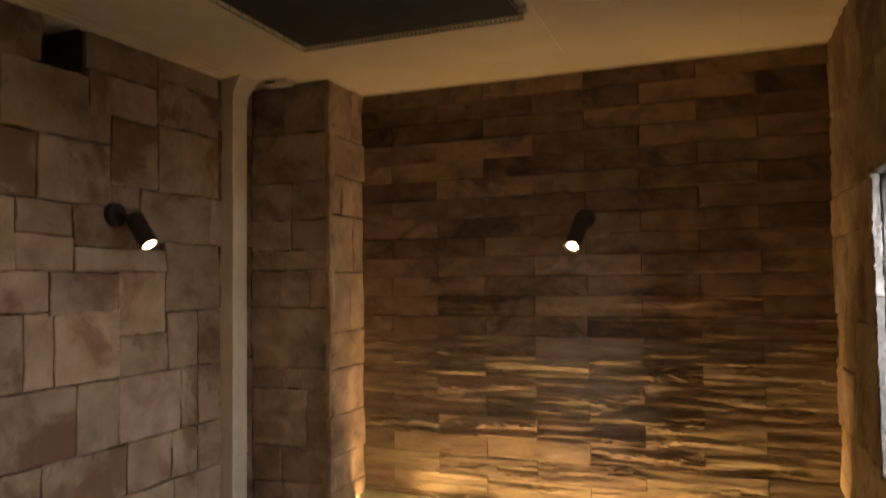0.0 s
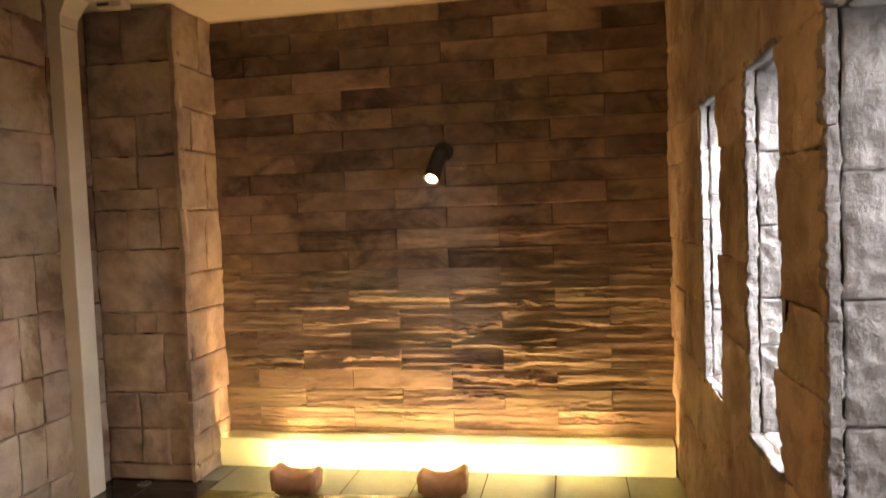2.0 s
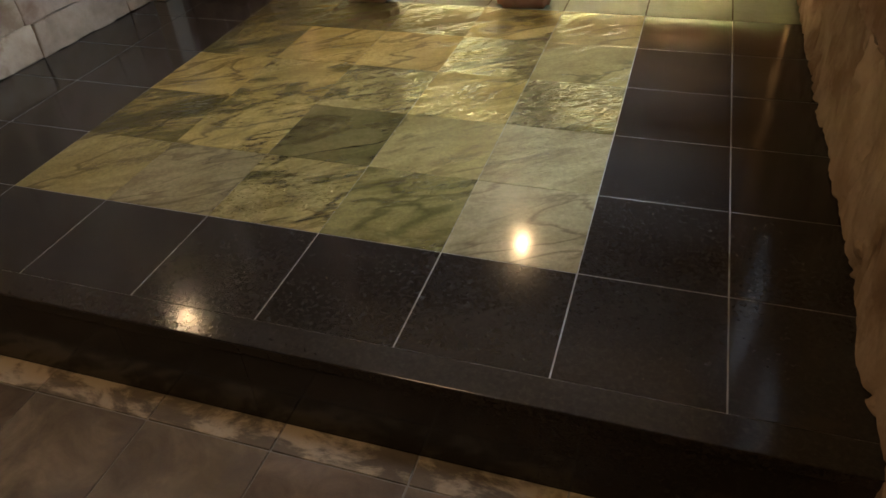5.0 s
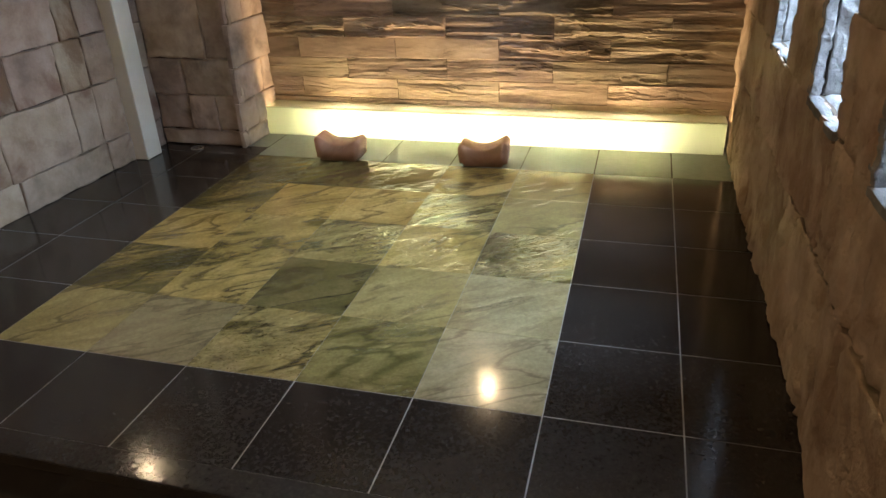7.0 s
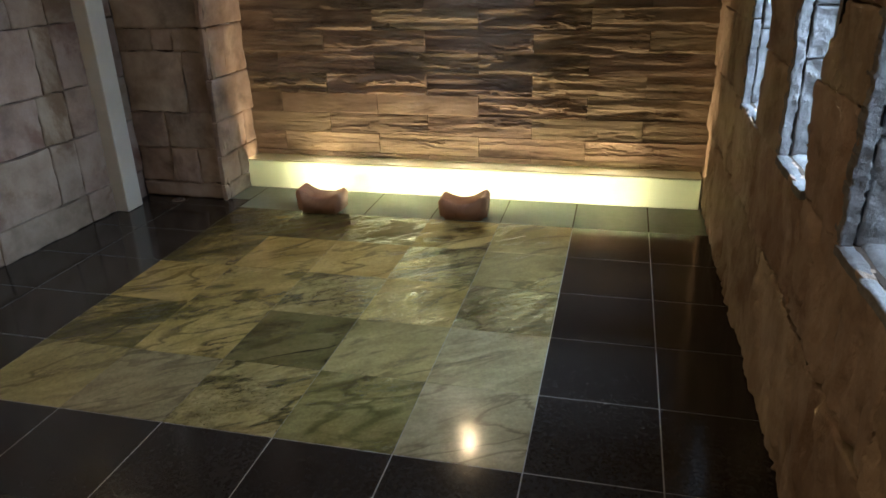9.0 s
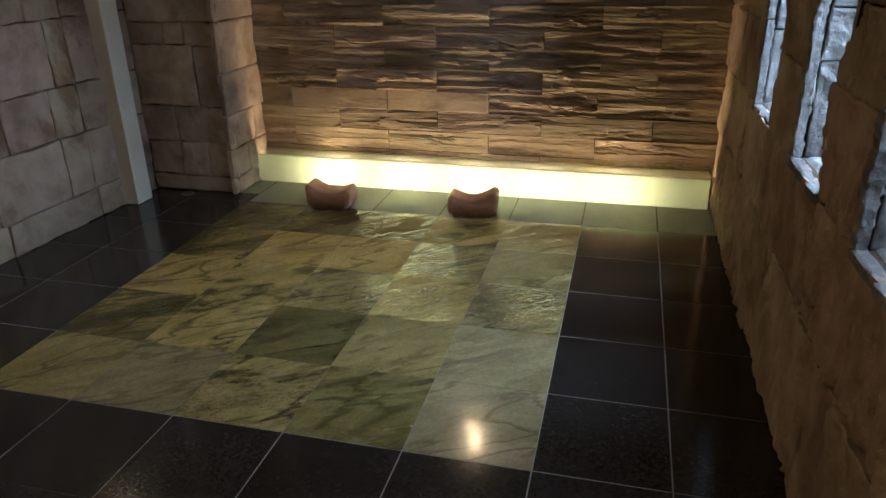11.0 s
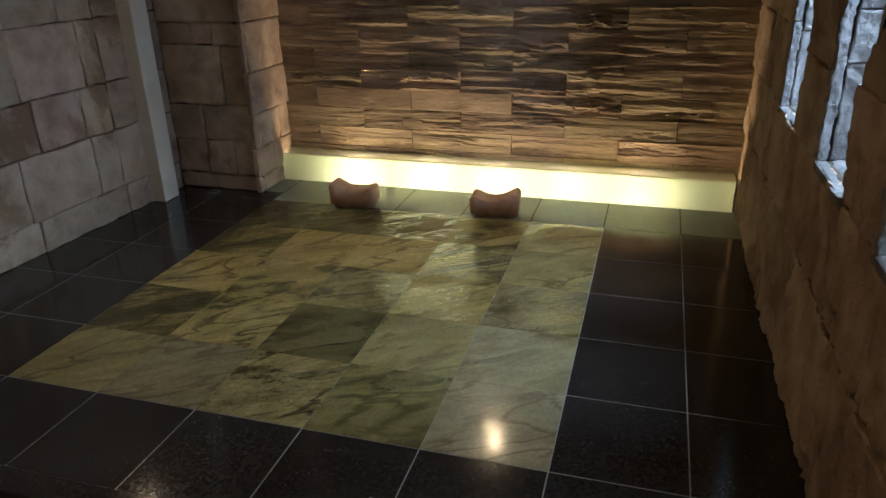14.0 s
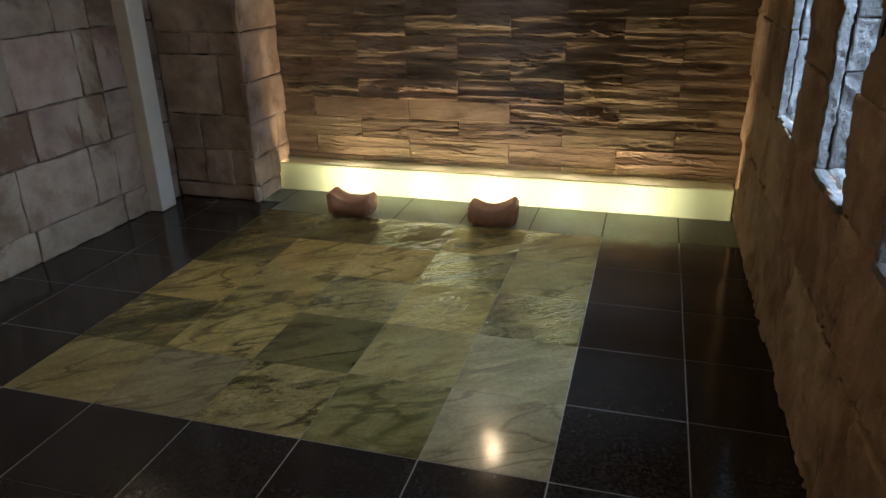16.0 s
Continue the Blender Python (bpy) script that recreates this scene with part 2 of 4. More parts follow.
M_LOWER = mat("brown_slate_floor_tile", [(0.075, 0.058, 0.042), (0.145, 0.112, 0.08), (0.23, 0.18, 0.13)], 4, 0.42, 0.4, 12, 0.2, 0.4,
              patch=(0.11, 0.09, 0.075), patch_scale=2, patch_at=(0.45, 0.62), hue=0.01, detail_dist=1.6)
M_PALE = mat("pale_patched_floor_tile", [(0.075, 0.058, 0.042), (0.12, 0.095, 0.068), (0.18, 0.14, 0.10)], 5, 0.5, 0.4, 16, 0.1, 0.4,
             patch=(0.40, 0.33, 0.235), patch_scale=6, patch_at=(0.44, 0.58), detail_dist=0.4, stretch=(0.7, 1.6, 1))
M_CEIL = mat("cream_plaster", [(0.72, 0.645, 0.50), (0.77, 0.69, 0.545), (0.81, 0.74, 0.60)], 1.6, 0.8, 0.12, 14, 0.0, 0.3)
M_PLAIN = mat("brown_plaster", [(0.28, 0.20, 0.13), (0.34, 0.25, 0.17)], 2, 0.85, 0.2, 30, 0.0, 0.2)
M_CASING = mat("cream_painted_casing", [(0.56, 0.53, 0.44), (0.60, 0.57, 0.48), (0.64, 0.61, 0.52)], 3, 0.55, 0.06, 40, 0.0, 0.4)
M_TERRA = mat("terracotta_pillow", [(0.36, 0.198, 0.124), (0.46, 0.268, 0.175), (0.54, 0.33, 0.222)], 9, 0.55, 0.25, 60, 0.08, 0.4, bump_dist=0.003)
M_BLACKMETAL = mat("matt_black_metal", [(0.012, 0.012, 0.012), (0.02, 0.02, 0.02)], 20, 0.5, 0.1, 80, 0.0, 0.4, bump_dist=0.001)
M_PANEL = mat("dark_heater_panel", [(0.055, 0.055, 0.05), (0.075, 0.073, 0.065)], 5, 0.6, 0.1, 60, 0.0, 0.3, stretch=(0.3, 4, 1))
M_WIRE = plain("dull_steel_wire", (0.33, 0.31, 0.26), 0.45, 0.7)
M_FRAME = mat("aged_cream_metal", [(0.42, 0.38, 0.29), (0.50, 0.45, 0.35)], 6, 0.5, 0.1, 40, 0.0, 0.4)
# Black put on the bench's unseen inside to cut glow through the top.
M_INSIDE = mat("light_absorbing_black", [(0.012, 0.0115, 0.010), (0.018, 0.017, 0.015)], 8, 0.8, 0.1, 60, 0.0, 0.3)
M_SLOT = plain("dark_vent_slot", (0.015, 0.014, 0.012), 0.7)
M_LENS = plain("lit_lamp_lens", (0.9, 0.85, 0.75), 0.3, 0, (1.0, 0.88, 0.68), 10.0)
M_ALU = plain("grey_window_metal", (0.35, 0.36, 0.37), 0.4, 0.8)


def frosted(name, tint, share, clear=0.0):
    m = bpy.data.materials.new(name)
    m.use_nodes = True
    nt, n = m.node_tree, m.node_tree.nodes
    out = n["Material Output"]
    tr, df, gl = n.new("ShaderNodeBsdfTranslucent"), n.new("ShaderNodeBsdfDiffuse"), n.new("ShaderNodeBsdfGlossy")
    tr.inputs[0].default_value = (*tint, 1)
    df.inputs[0].default_value = (0.62, 0.68, 0.48, 1)
    gl.inputs["Roughness"].default_value = 0.25
    a, b, fr = n.new("ShaderNodeMixShader"), n.new("ShaderNodeMixShader"), n.new("ShaderNodeFresnel")
    a.inputs[0].default_value = share
    nt.links.new(tr.outputs[0], a.inputs[1]); nt.links.new(df.outputs[0], a.inputs[2])
    nt.links.new(fr.outputs[0], b.inputs[0]); nt.links.new(a.outputs[0], b.inputs[1]); nt.links.new(gl.outputs[0], b.inputs[2])
    tp, c = n.new("ShaderNodeBsdfTransparent"), n.new("ShaderNodeMixShader")
    tp.inputs[0].default_value = (0.90, 0.89, 0.85, 1)
    c.inputs[0].default_value = clear
    nt.links.new(b.outputs[0], c.inputs[1]); nt.links.new(tp.outputs[0], c.inputs[2])
    nt.links.new(c.outputs[0], out.inputs[0])
    return m


M_FROST = frosted("frosted_glass", (0.64, 0.73, 0.64), 0.55)
M_FROST_TOP = frosted("thin_frosted_glass", (0.86, 0.93, 0.86), 0.984, 0.19)
M_GLASS = bpy.data.materials.new("clear_glass")
M_GLASS.use_nodes = True
M_GLASS.node_tree.nodes["Principled BSDF"].inputs["Transmission Weight"].default_value = 1.0
M_GLASS.node_tree.nodes["Principled BSDF"].inputs["Roughness"].default_value = 0.02


# ---------------------------------------------------------------- mesh helpers
def to_mesh(name, bm, material, smooth=False):
    me = bpy.data.meshes.new(name)
    bmesh.ops.recalc_face_normals(bm, faces=bm.faces)
    bm.to_mesh(me)
    bm.free()
    me.materials.append(material)
    if smooth:
        for p in me.polygons:
            p.use_smooth = True
    return me


def part(name, bm, material, parent=None, label="", smooth=False, at=None):
    ob = new(name, to_mesh(name, bm, material, smooth))
    if at is not None:
        ob.matrix_basis = at
    if parent:
        ob.parent = parent
    if label:
        ob["label"] = label
    return ob


def box(bm, lo, hi, bevel=0.0, m=None):
    lo, hi = Vector(lo), Vector(hi)
    size = hi - lo
    g = bmesh.ops.create_cube(bm, size=1.0, matrix=Matrix.Translation((lo + hi) / 2) @ Matrix.Diagonal((*size, 1)))
    vs = g["verts"]
    if bevel:
        es = list({e for v in vs for e in v.link_edges})
        r = bmesh.ops.bevel(bm, geom=es, offset=bevel, segments=2, affect="EDGES", profile=0.5)
        vs = list({v for f in r["faces"] for v in f.verts} | {v for v in vs if v.is_valid})
    if m is not None:
        bmesh.ops.transform(bm, matrix=m, verts=vs)
    return bm


def boxed(lo, hi, bevel=0.0, m=None):
    return box(bmesh.new(), lo, hi, bevel, m)


def rod(bm, a, b, r0, r1=None, seg=16, caps=True):
    a, b = Vector(a), Vector(b)
    m = Matrix.Translation((a + b) / 2) @ (b - a).to_track_quat("Z", "Y").to_matrix().to_4x4()
    bmesh.ops.create_cone(bm, cap_ends=caps, segments=seg, radius1=r0, radius2=r0 if r1 is None else r1, depth=(b - a).length, matrix=m)
    return bm


def thing(name, label, category, at=None, group="", kind=""):
    ob = new(name)
    ob.empty_display_size = 0.1
    if at is not None:
        ob.matrix_basis = at
    return tagged(ob, label, category, group, kind)


def fbm(p, n=4):
    return noise.fractal(p, 0.9, 2.1, n)


def stone_mesh(name, w, h, depth, material, seed, relief=0.006, edge=0.012, res=0.05, style="smooth", wobble=0.004):
    """A stone that is w wide, h high and depth thick, its worked face to +y of its own axes and its middle at the origin."""
    nx, nz = max(4, int(w / res)) + 4, max(4, int(h / res)) + 4
    if style == "strata":
        nx, nz = max(8, int(w / 0.013)), 26
    eu, ev = min(0.2, edge / w), min(0.2, edge / h)
    us = [-0.5, eu - 0.5, 1.7 * eu - 0.5] + [(i / (nx - 4) - 0.5) * (1 - 3.4 * eu) for i in range(1, nx - 4)] + [0.5 - 1.7 * eu, 0.5 - eu, 0.5]
    vs = [-0.5, ev - 0.5, 1.7 * ev - 0.5] + [(j / (nz - 4) - 0.5) * (1 - 3.4 * ev) for j in range(1, nz - 4)] + [0.5 - 1.7 * ev, 0.5 - ev, 0.5]
    sh = Vector((seed * 3.17, seed * 7.31, seed * 1.93))
    rnd = random.Random(seed)
    ledges = sorted(rnd.uniform(-0.5, 0.5) for _ in range(rnd.randint(3, 6)))
    heights = [rnd.uniform(-1, 1) for _ in range(len(ledges) + 1)]
    slope = rnd.uniform(-0.12, 0.12)
    verts, faces = [], []
    for j in range(nz + 1):
        for i in range(nx + 1):
            u, v = us[i], vs[j]
            x, z = u * w, v * h
            p = Vector((x, 0, z))
            if style == "strata":
                vv = v + slope * u + 0.07 * noise.noise(Vector((x * 3.5, 3, 0)) + sh) + 0.025 * noise.noise(Vector((x * 15, 9, z * 10)) + sh)
                k = sum(vv > q for q in ledges)
                # cleft plates: terraces of a noise that is long along the bed, broken up where the stone is rugged
                rug = min(1.3, max(0.12, 0.35 + 1.9 * noise.noise(Vector((x * 3.2, 11, vv * 1.6)) + sh)))
                q = 2.0 * noise.noise(Vector((x * 2.6, 0, vv * 3.4)) + sh) + 0.6 * heights[k]
                q += rug * (0.8 * noise.noise(Vector((x * 9, 5, vv * 7)) + sh) + 0.55 * noise.noise(Vector((x * 24, 1, vv * 9)) + sh) + 0.3 * noise.noise(Vector((x * 55, 1, vv * 14)) + sh))
                step = math.floor(q) + min(1.0, max(0.0, (q - math.floor(q)) * 6.0))
                out = relief * ((0.35 + 0.7 * rug) * step + 0.25 * q + 0.22 * noise.noise(Vector((x * 2.2, 7, vv * 26)) + sh))
            elif style == "hewn":
                out = relief * (0.8 * fbm(Vector((x * 2.6, 0, z * 2.2)) + sh) + 0.5 * fbm(Vector((x * 15, 4, z * 8)) + sh))
                xx = x + 0.28 * z + 0.05 * noise.noise(Vector((x * 4, 2, z * 4)) + sh)
                g = noise.noise(Vector((xx * 17, 8, z * 4.2)) + sh) + 0.35 * noise.noise(Vector((xx * 40, 3, z * 22)) + sh)
                out -= relief * 1.3 * min(1.0, max(0.0, g - 0.35) / 0.07)
                g = noise.noise(Vector((xx * 31, 28, z * 9)) + sh) + 0.3 * noise.noise(Vector((x * 60, 13, z * 50)) + sh)
                out -= relief * 0.7 * min(1.0, max(0.0, g - 0.34) / 0.06)
                g = noise.noise(Vector((x * 3.1 - z * 2.4, 17, z * 2.1 + x * 1.3)) + sh)
                out += relief * (0.8 * min(1.0, max(0.0, g - 0.05) / 0.05) - 0.05)
            elif style in ("chip", "shard"):
                a = noise.noise(Vector((x * 8, 0, z * 7)) + sh)
                b = abs(noise.noise(Vector((x * 17, 6, z * 15)) + sh))
                out = relief * (1.2 * a - 1.6 * b + 0.5 * fbm(Vector((x * 40, 6, z * 44)) + sh))
            else:
                out = relief * (fbm(Vector((x * 4, 0, z * 4)) + sh) + 0.4 * fbm(Vector((x * 15, 2, z * 15)) + sh))
            d = min((0.5 - abs(u)) * w, (0.5 - abs(v)) * h)
            if d < edge * 0.5:
                out -= edge * 0.7
            rag = 38 if style == "shard" else 11
            ex = wobble * fbm(Vector((z * rag, 1, i)) + sh, 3) if i in (0, nx) else 0
            ez = wobble * fbm(Vector((x * 11, 2, j)) + sh, 3) if j in (0, nz) else 0
            verts.append((x + ex, out, z + ez))
    W = nx + 1
    for j in range(nz):
        for i in range(nx):
            a = j * W + i
            faces.append((a, a + W, a + W + 1, a + 1))
    ring = list(range(W)) + [j * W + nx for j in range(1, nz + 1)] + [nz * W + i for i in range(nx - 1, -1, -1)] + [j * W for j in range(nz - 1, 0, -1)]
    b0, m = len(verts), len(ring)
    verts += [verts[r] for r in ring] + [(verts[r][0], -depth, verts[r][2]) for r in ring]
    for k in range(m):
        k2 = (k + 1) % m
        faces.append((b0 + k, b0 + k2, b0 + m + k2, b0 + m + k))
    me = bpy.data.meshes.new(name)
    me.from_pydata(verts, [], faces)
    me.validate()
    me.materials.append(material)
    for p in me.polygons:
        p.use_smooth = style not in ("strata", "shard") and p.index < nx * nz
    me.update()
    return me


class Face:
    """A wall's face: a run u along the wall and a height z, the outside looking along out."""
    def __init__(self, origin, along, out, parent, material, name="stone", **style):
        self.o, self.a, self.n = Vector(origin), Vector(along).normalized(), Vector(out).normalized()
        self.parent, self.material, self.name, self.style, self.count = parent, material, name, style, 0

    def stone(self, u0, u1, z0, z1, proud=0.0, material=None, gap=0.005, depth=0.035, label="", **style):
        self.count += 1
        kw = {**self.style, **style}
        seed = self.count + int(abs(self.o.x * 100)) + 31 * int(abs(self.o.y * 10))
        me = stone_mesh(self.name, u1 - u0 - gap, z1 - z0 - gap, depth, material or self.material, seed, **kw)
        ob = new(self.name, me)
        x = self.a
        if x.cross(self.n).z < 0:
            x = -x
        m = Matrix((x, self.n, x.cross(self.n))).transposed().to_4x4()
        m.translation = self.o + self.a * (u0 + u1) / 2 + self.n * (proud + random.Random(seed).uniform(-0.003, 0.003)) + Vector((0, 0, (z0 + z1) / 2))
        ob.matrix_basis = m
        ob.parent = self.parent
        if label:
            ob["label"] = label
        return ob

    def course(self, z0, z1, breaks, **kw):
        for u0, u1 in zip(breaks, breaks[1:]):
            self.stone(u0, u1, z0, z1, **kw)


def structure(name, bm, material, label, category, smooth=False):
    return tagged(part(name, bm, material, None, "", smooth), label, category, "", "structure")


# ---------------------------------------------------------------- large structure
floor = structure("floor", boxed((-3.1, ROOM_BACK, FLOOR_Z - 0.10), (RIGHT_X + 0.3, -0.4, FLOOR_Z - 0.006)), M_GROUT,
                  "brown slate tiled floor in front of the dark platform", "floor")
platform = structure("platform", boxed((-2.9, -0.478, FLOOR_Z - 0.05), (RIGHT_X + 0.02, BACK_Y + 0.05, -0.0014)), M_GROUT,
                     "raised platform tiled in black granite and green slate", "platform")
bm = bmesh.new()
seams = [-3.2, -2.48, -1.57, -0.66, 0.25, RIGHT_X + 0.3]
for a, b in zip(seams, seams[1:]):       # plastered boards with hairline seams
    box(bm, (a + 0.0004, ROOM_BACK - 0.2, CEIL_Z), (b - 0.0004, BACK_Y + 0.3, CEIL_Z + 0.12), 0.0015)
ceiling = structure("ceiling", bm, M_CEIL, "cream plastered ceiling with a faint amber tone", "ceiling")
wall_back = structure("wall_back", boxed((-2.9, BACK_Y + 0.025, FLOOR_Z - 0.1), (RIGHT_X + 0.3, BACK_Y + 0.25, CEIL_Z)), M_JOINT,
                      "back wall of stacked brown layered stone blocks", "wall")
TILT = 0.045     # the side wall runs slightly out of square


def left_x(y):
    return LEFT_X + TILT * (y - 0.6)


bm = bmesh.new()
NICHE_Y, NICHE_Z = (0.60, 0.83), 2.605     # a dark opening high in the wall, under the ceiling
for ya, yb, za, zb in ((ROOM_BACK, 2.3, FLOOR_Z - 0.1, NICHE_Z), (ROOM_BACK, NICHE_Y[0], NICHE_Z, CEIL_Z), (NICHE_Y[1], 2.3, NICHE_Z, CEIL_Z)):
    ring = [(left_x(ya) - 0.028, ya), (left_x(yb) - 0.028, yb), (-3.15, yb), (-3.15, ya)]
    lo = [bm.verts.new((x, y, za)) for x, y in ring]
    hi = [bm.verts.new((x, y, zb)) for x, y in ring]
    bm.faces.new(lo), bm.faces.new(hi)
    for k in range(4):
        bm.faces.new((lo[k], lo[(k + 1) % 4], hi[(k + 1) % 4], hi[k]))
wall_left = structure("wall_left", bm, M_JOINT, "side wall clad in pale beige sandstone ashlar", "wall")
pillar = structure("pillar", boxed((-2.9, PILLAR_Y + 0.028, -0.02), (PILLAR_X - 0.028, BACK_Y + 0.02, CEIL_Z)), M_JOINT,
                   "projecting corner pier clad in brown sandstone", "pillar")
wall_behind = structure("wall_behind", boxed((-3.1, ROOM_BACK - 0.2, FLOOR_Z - 0.1), (RIGHT_X + 0.3, ROOM_BACK, CEIL_Z)), M_PLAIN,
                        "plain brown plastered wall closing the anteroom", "wall")
bm = bmesh.new()
ys = [ROOM_BACK] + [v for w in sorted(WINDOWS) for v in w] + [BACK_Y + 0.02]
for k in range(0, len(ys), 2):
    box(bm, (RIGHT_X + 0.03, ys[k] - 0.0, FLOOR_Z - 0.1), (RIGHT_X + WALL_T, ys[k + 1], CEIL_Z))
for y0, y1 in WINDOWS:
    box(bm, (RIGHT_X + 0.03, y0, FLOOR_Z - 0.1), (RIGHT_X + WALL_T, y1, SILL_Z))
    box(bm, (RIGHT_X + 0.03, y0, HEAD_Z), (RIGHT_X + WALL_T, y1, CEIL_Z))
wall_right = structure("wall_right", bm, M_JOINT, "hewn sandstone wall with three narrow slit windows", "wall")

trim = structure("trim", boxed((PILLAR_X + 0.002, BACK_Y - 0.030, CEIL_Z - 0.010), (RIGHT_X - 0.002, BACK_Y - 0.018, CEIL_Z - 0.001), 0.002), M_CEIL,
                 "thin cream strip pinned along the ceiling's edge", "trim")
for k in range(32):
    bm = bmesh.new()
    rod(bm, (0, 0.0012, 0), (0, -0.004, 0), 0.0032, 0.0022, 8)
    part("pin", bm, M_FRAME, trim, at=pose(PILLAR_X + 0.05 + 0.088 * k, BACK_Y - 0.030, CEIL_Z - 0.006))
bm = bmesh.new()
for w, h in ((0.15, 0.006), (0.10, 0.011), (0.055, 0.016)):     # stepped cornice over the sandstone wall
    a, b = Vector((left_x(ROOM_BACK) - 0.02, ROOM_BACK, 0)), Vector((left_x(1.79) - 0.02, 1.79, 0))
    ring = (a, a + Vector((w, 0, 0)), b + Vector((w, 0, 0)), b)
    lo = [bm.verts.new((p.x, p.y, CEIL_Z - h)) for p in ring]
    hi = [bm.verts.new((p.x, p.y, CEIL_Z - 0.001 - 0.1 * h)) for p in ring]
    bm.faces.new(lo), bm.faces.new(hi)
    for k in range(4):
        bm.faces.new((lo[k], lo[(k + 1) % 4], hi[(k + 1) % 4], hi[k]))
structure("cornice", bm, M_CEIL, "stepped cream cornice along the ceiling's edge", "trim")

# ---------------------------------------------------------------- windows
for k, (y0, y1) in enumerate(WINDOWS):
    win = tagged(new("window_%d" % (k + 1)), "narrow slit window with rough pale stone reveals", "window", "", "structure")
    x0 = RIGHT_X + WALL_T - 0.03
    part("pane", boxed((x0 + 0.008, y0 + 0.02, SILL_Z + 0.02), (x0 + 0.014, y1 - 0.02, HEAD_Z - 0.02)), M_GLASS, win).visible_shadow = False
    bm = bmesh.new()
    for a, b in (((y0, SILL_Z), (y0 + 0.025, HEAD_Z)), ((y1 - 0.025, SILL_Z), (y1, HEAD_Z)), ((y0 + 0.025, SILL_Z), (y1 - 0.025, SILL_Z + 0.025)),
                 ((y0 + 0.025, HEAD_Z - 0.025), (y1 - 0.025, HEAD_Z))):
        box(bm, (x0, a[0], a[1]), (x0 + 0.025, b[0], b[1]))
    part("window_frame", bm, M_ALU, win)
    cuts = ((SILL_Z, 1.09, 1.36, 1.60, HEAD_Z), (SILL_Z, 1.09, 1.24, 1.48, 1.72, HEAD_Z), (SILL_Z, 1.04, 1.33, 1.62, HEAD_Z))[k]
    for side, yy, out in ((1, y1, (0, -1, 0)), (0, y0, (0, 1, 0))):
        jamb = Face((RIGHT_X, yy, 0), (1, 0, 0), out, win, M_JAMB, "reveal_stone", relief=0.0075, edge=0.004, res=0.011, wobble=0.005, style="chip")
        jamb.n = Vector(out)
        for z0, z1 in zip(cuts, cuts[1:]):
            jamb.stone(0.034, WALL_T - 0.035, z0, z1, proud=0.020 if side else 0.004, depth=0.03)
    me = stone_mesh("sill_stone", WALL_T - 0.08, y1 - y0 - 0.012, 0.03, M_JAMB, 70 + k, relief=0.006, edge=0.014, res=0.035)
    ob = new("window_sill", me)
    ob.matrix_basis = Matrix(((1, 0, 0, RIGHT_X + 0.042 + (WALL_T - 0.08) / 2), (0, 0, -1, (y0 + y1) / 2), (0, 1, 0, SILL_Z + 0.008), (0, 0, 0, 1)))
    ob.parent = win
    me = stone_mesh("lintel_stone", WALL_T - 0.08, y1 - y0 - 0.012, 0.03, M_JAMB, 80 + k, relief=0.006, edge=0.014, res=0.035)
    ob = new("lintel", me)
    ob.matrix_basis = Matrix(((1, 0, 0, RIGHT_X + 0.042 + (WALL_T - 0.08) / 2), (0, 0, 1, (y0 + y1) / 2), (0, -1, 0, HEAD_Z - 0.006), (0, 0, 0, 1)))
    ob.parent = win
    # ragged front arris of the opening
    for yy, sgn in ((y1, 1), (y0, -1)):
        n = 0
        zz = SILL_Z
        rnd = random.Random(90 + k * 2 + sgn)
        while zz < HEAD_Z - 0.05:
            z2 = min(HEAD_Z, zz + rnd.uniform(0.32, 0.55))
            if HEAD_Z - z2 < 0.08:
                z2 = HEAD_Z
            far = sgn > 0
            me = stone_mesh("arris_stone", 0.028, z2 - zz - 0.004, 0.05 if far else 0.03, M_JAMB, 200 + k * 20 + n + (7 if far else 0), relief=0.004 if far else 0.002,
                            edge=0.002, res=0.006, wobble=0.009 if far else 0.002, style="shard")
            ob = new("arris_stone", me)
            ob.matrix_basis = Matrix(((sgn * 1.0, 0, 0, RIGHT_X + (0.014 if far else 0.022)), (0, -sgn * 1.0, 0, yy - sgn * (0.024 if far else 0.003)), (0, 0, 1, (zz + z2) / 2), (0, 0, 0, 1)))
            ob.parent = win
            zz, n = z2, n + 1
    me = stone_mesh("sill_edge", 0.036, y1 - y0 - 0.006, 0.03, M_JAMB, 300 + k, relief=0.008, edge=0.008, res=0.022, wobble=0.008)
    ob = new("sill_edge", me)
    ob.matrix_basis = Matrix(((1, 0, 0, RIGHT_X + 0.016), (0, 0, -1, (y0 + y1) / 2), (0, 1, 0, SILL_Z + 0.004), (0, 0, 0, 1)))
    ob.parent = win
    me = stone_mesh("lintel_edge", 0.036, y1 - y0 - 0.006, 0.03, M_JAMB, 320 + k, relief=0.008, edge=0.008, res=0.022, wobble=0.008)
    ob = new("lintel_edge", me)
    ob.matrix_basis = Matrix(((1, 0, 0, RIGHT_X + 0.016), (0, 0, 1, (y0 + y1) / 2), (0, -1, 0, HEAD_Z - 0.004), (0, 0, 0, 1)))
    ob.parent = win

